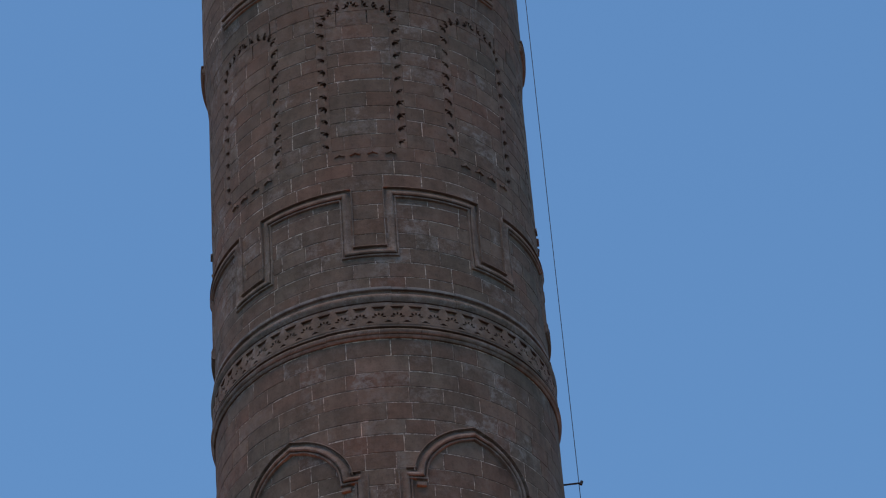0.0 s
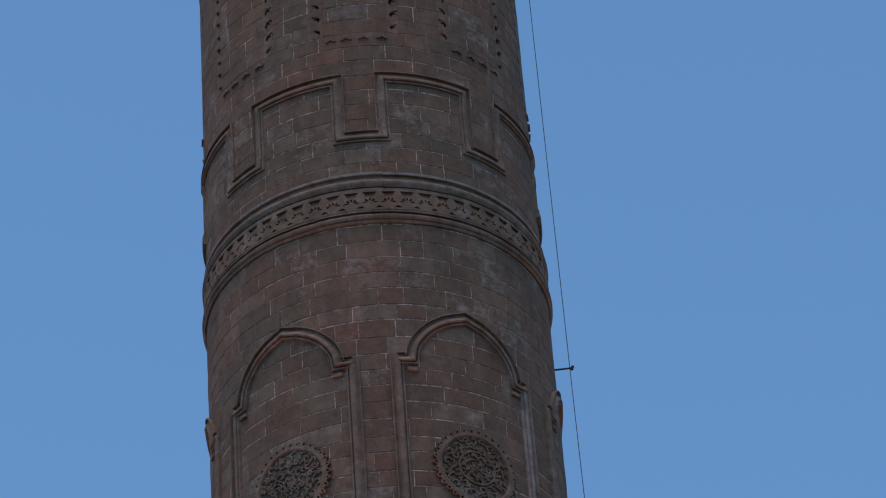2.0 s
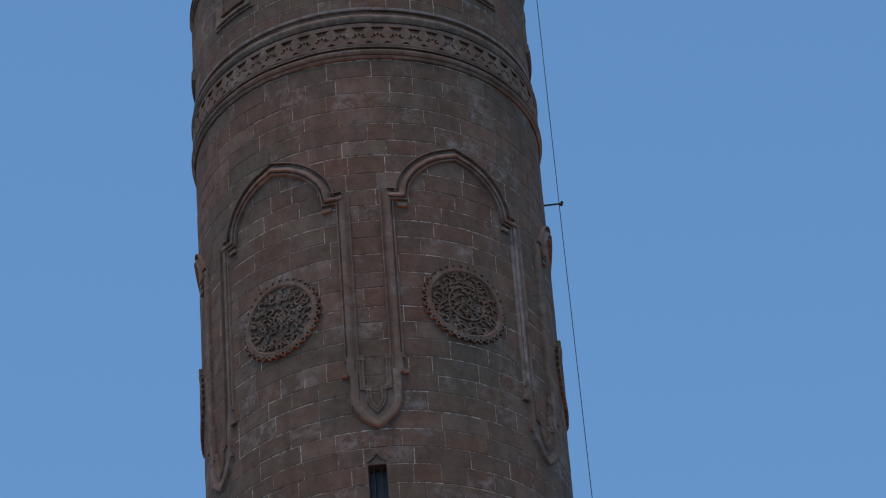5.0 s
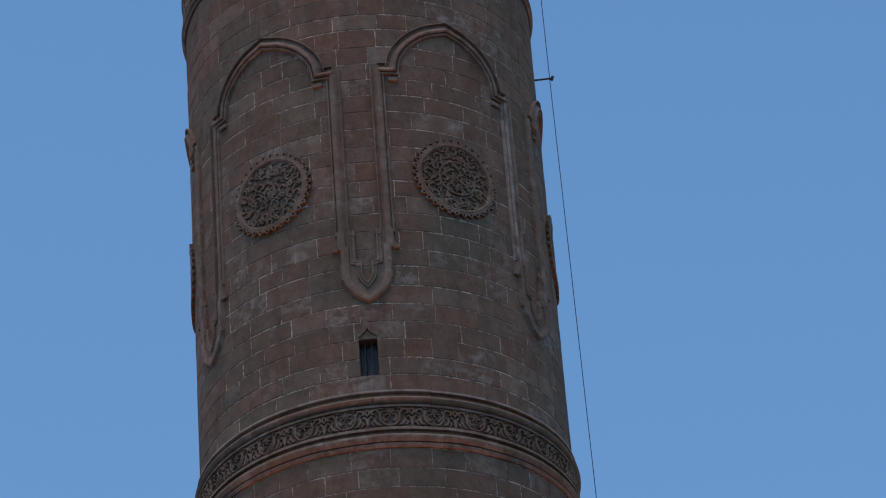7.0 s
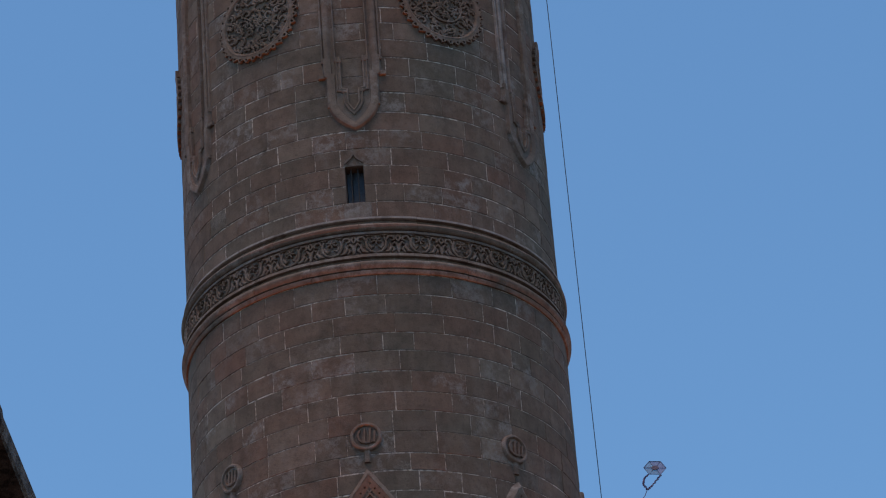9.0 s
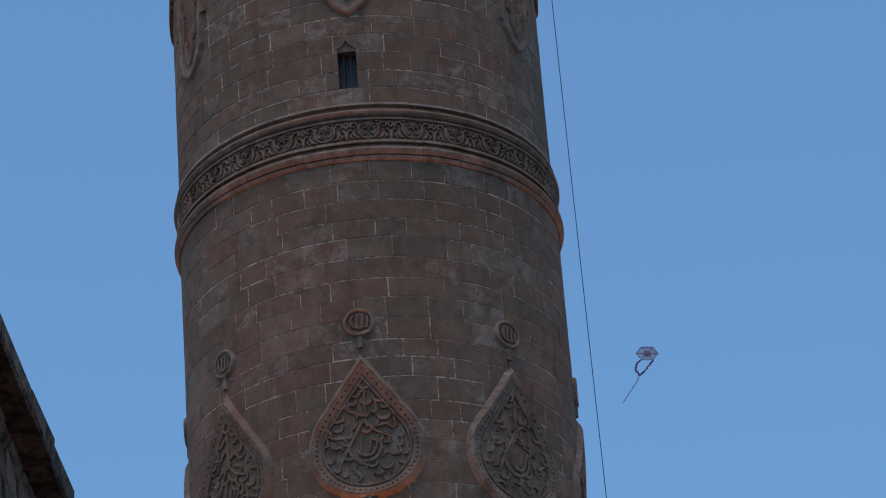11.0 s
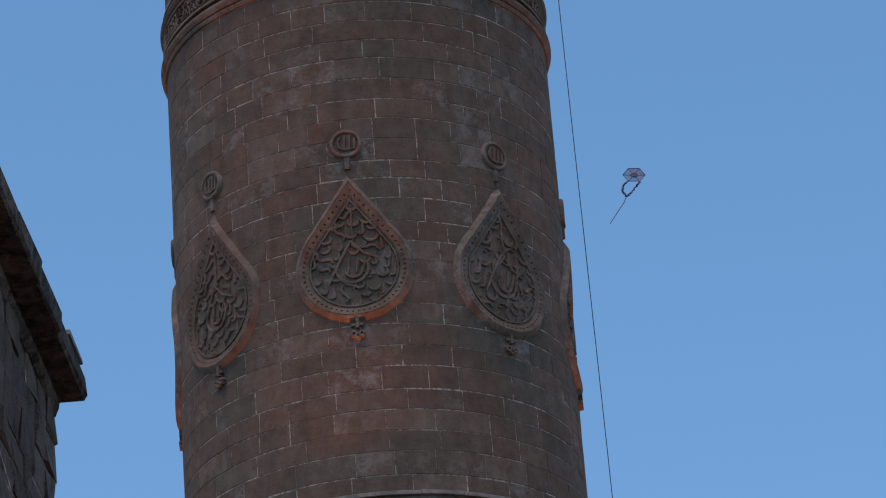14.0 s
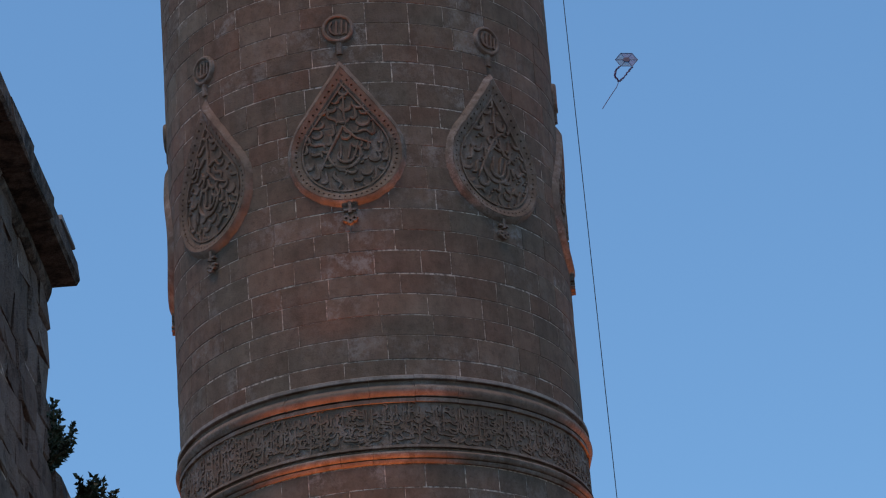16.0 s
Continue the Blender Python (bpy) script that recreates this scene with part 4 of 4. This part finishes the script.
rng = random.Random(1)
rest, count = Shape(), 0
for z0, z1 in COURSES:
    th = rng.uniform(0, 10)
    end = th + 360
    joints = [th]
    while joints[-1] < end - 9:
        joints.append(joints[-1] + rng.choice((8.0, 9.5, 11.0, 13.0, 14.5, 16.5)) * rng.uniform(0.92, 1.08))
    joints[-1] = end
    bed = rng.uniform(0.006, 0.010) if rng.random() < 0.3 else rng.uniform(0.010, 0.019)
    for a, b in zip(joints, joints[1:]):
        a, b = (a + 180) % 360 - 180, (b + 180) % 360 - 180
        if b < a:
            b += 360
        gap = math.degrees((rng.uniform(0.003, 0.006) if rng.random() < 0.35 else rng.uniform(0.009, 0.017)) / 2.46)
        spans = [(a + gap / 2, b - gap / 2)]
        if z0 < WINDOW[3] - 0.02 and z1 > WINDOW[2] + 0.02:
            cut = []
            for p, q in spans:
                if q <= WINDOW[0] or p >= WINDOW[1]:
                    cut.append((p, q))
                else:
                    cut += [(p, WINDOW[0])] * (p < WINDOW[0] - 0.5) + [(WINDOW[1], q)] * (q > WINDOW[1] + 0.5)
            spans = cut
        if z1 > PIT_LO + 0.02 and z0 < PIT_HI - 0.02:
            for c in STRIPS + [STRIPS[0] + 360, STRIPS[-1] - 360]:
                cut = []
                for p, q in spans:
                    if q <= c - PIT_W or p >= c + PIT_W:
                        cut.append((p, q))
                    else:
                        cut += [(p, c - PIT_W)] * (p < c - PIT_W - 0.3) + [(c + PIT_W, q)] * (q > c + PIT_W + 0.3)
                spans = cut
        if z1 > PIT_HI + 0.02 and z0 < PIT_TOP - 0.02:
            for c in [-1.4 + 45 * i for i in range(-4, 13)]:
                lo, hi = c - PIT_AT - PIT_W, c + PIT_AT + PIT_W
                cut = []
                for p, q in spans:
                    if q <= lo or p >= hi:
                        cut.append((p, q))
                    else:
                        cut += [(p, lo)] * (p < lo - 0.3) + [(hi, q)] * (q > hi + 0.3)
                spans = cut
        for p, q in spans:
            h1 = rng.uniform(0.0015, 0.0065)
            lo, hi = z0 + bed * rng.uniform(0.1, 0.8), z1 - bed * rng.uniform(0.1, 0.8)
            if 18.7 < z0 < 24.6 and -52 < p < 46 and count < 300:
                s = Shape()
                slab(s, p, q, lo, hi, -0.03, h1)
                part("ashlar_block", s, stone_block, minaret, sharp=0)
                count += 1
            else:
                slab(rest, p, q, lo, hi, -0.03, h1, rng.uniform(0.003, 0.007))
tagged(part("ashlar_facing", rest, stone_wall, minaret, sharp=0), kind="stuff")
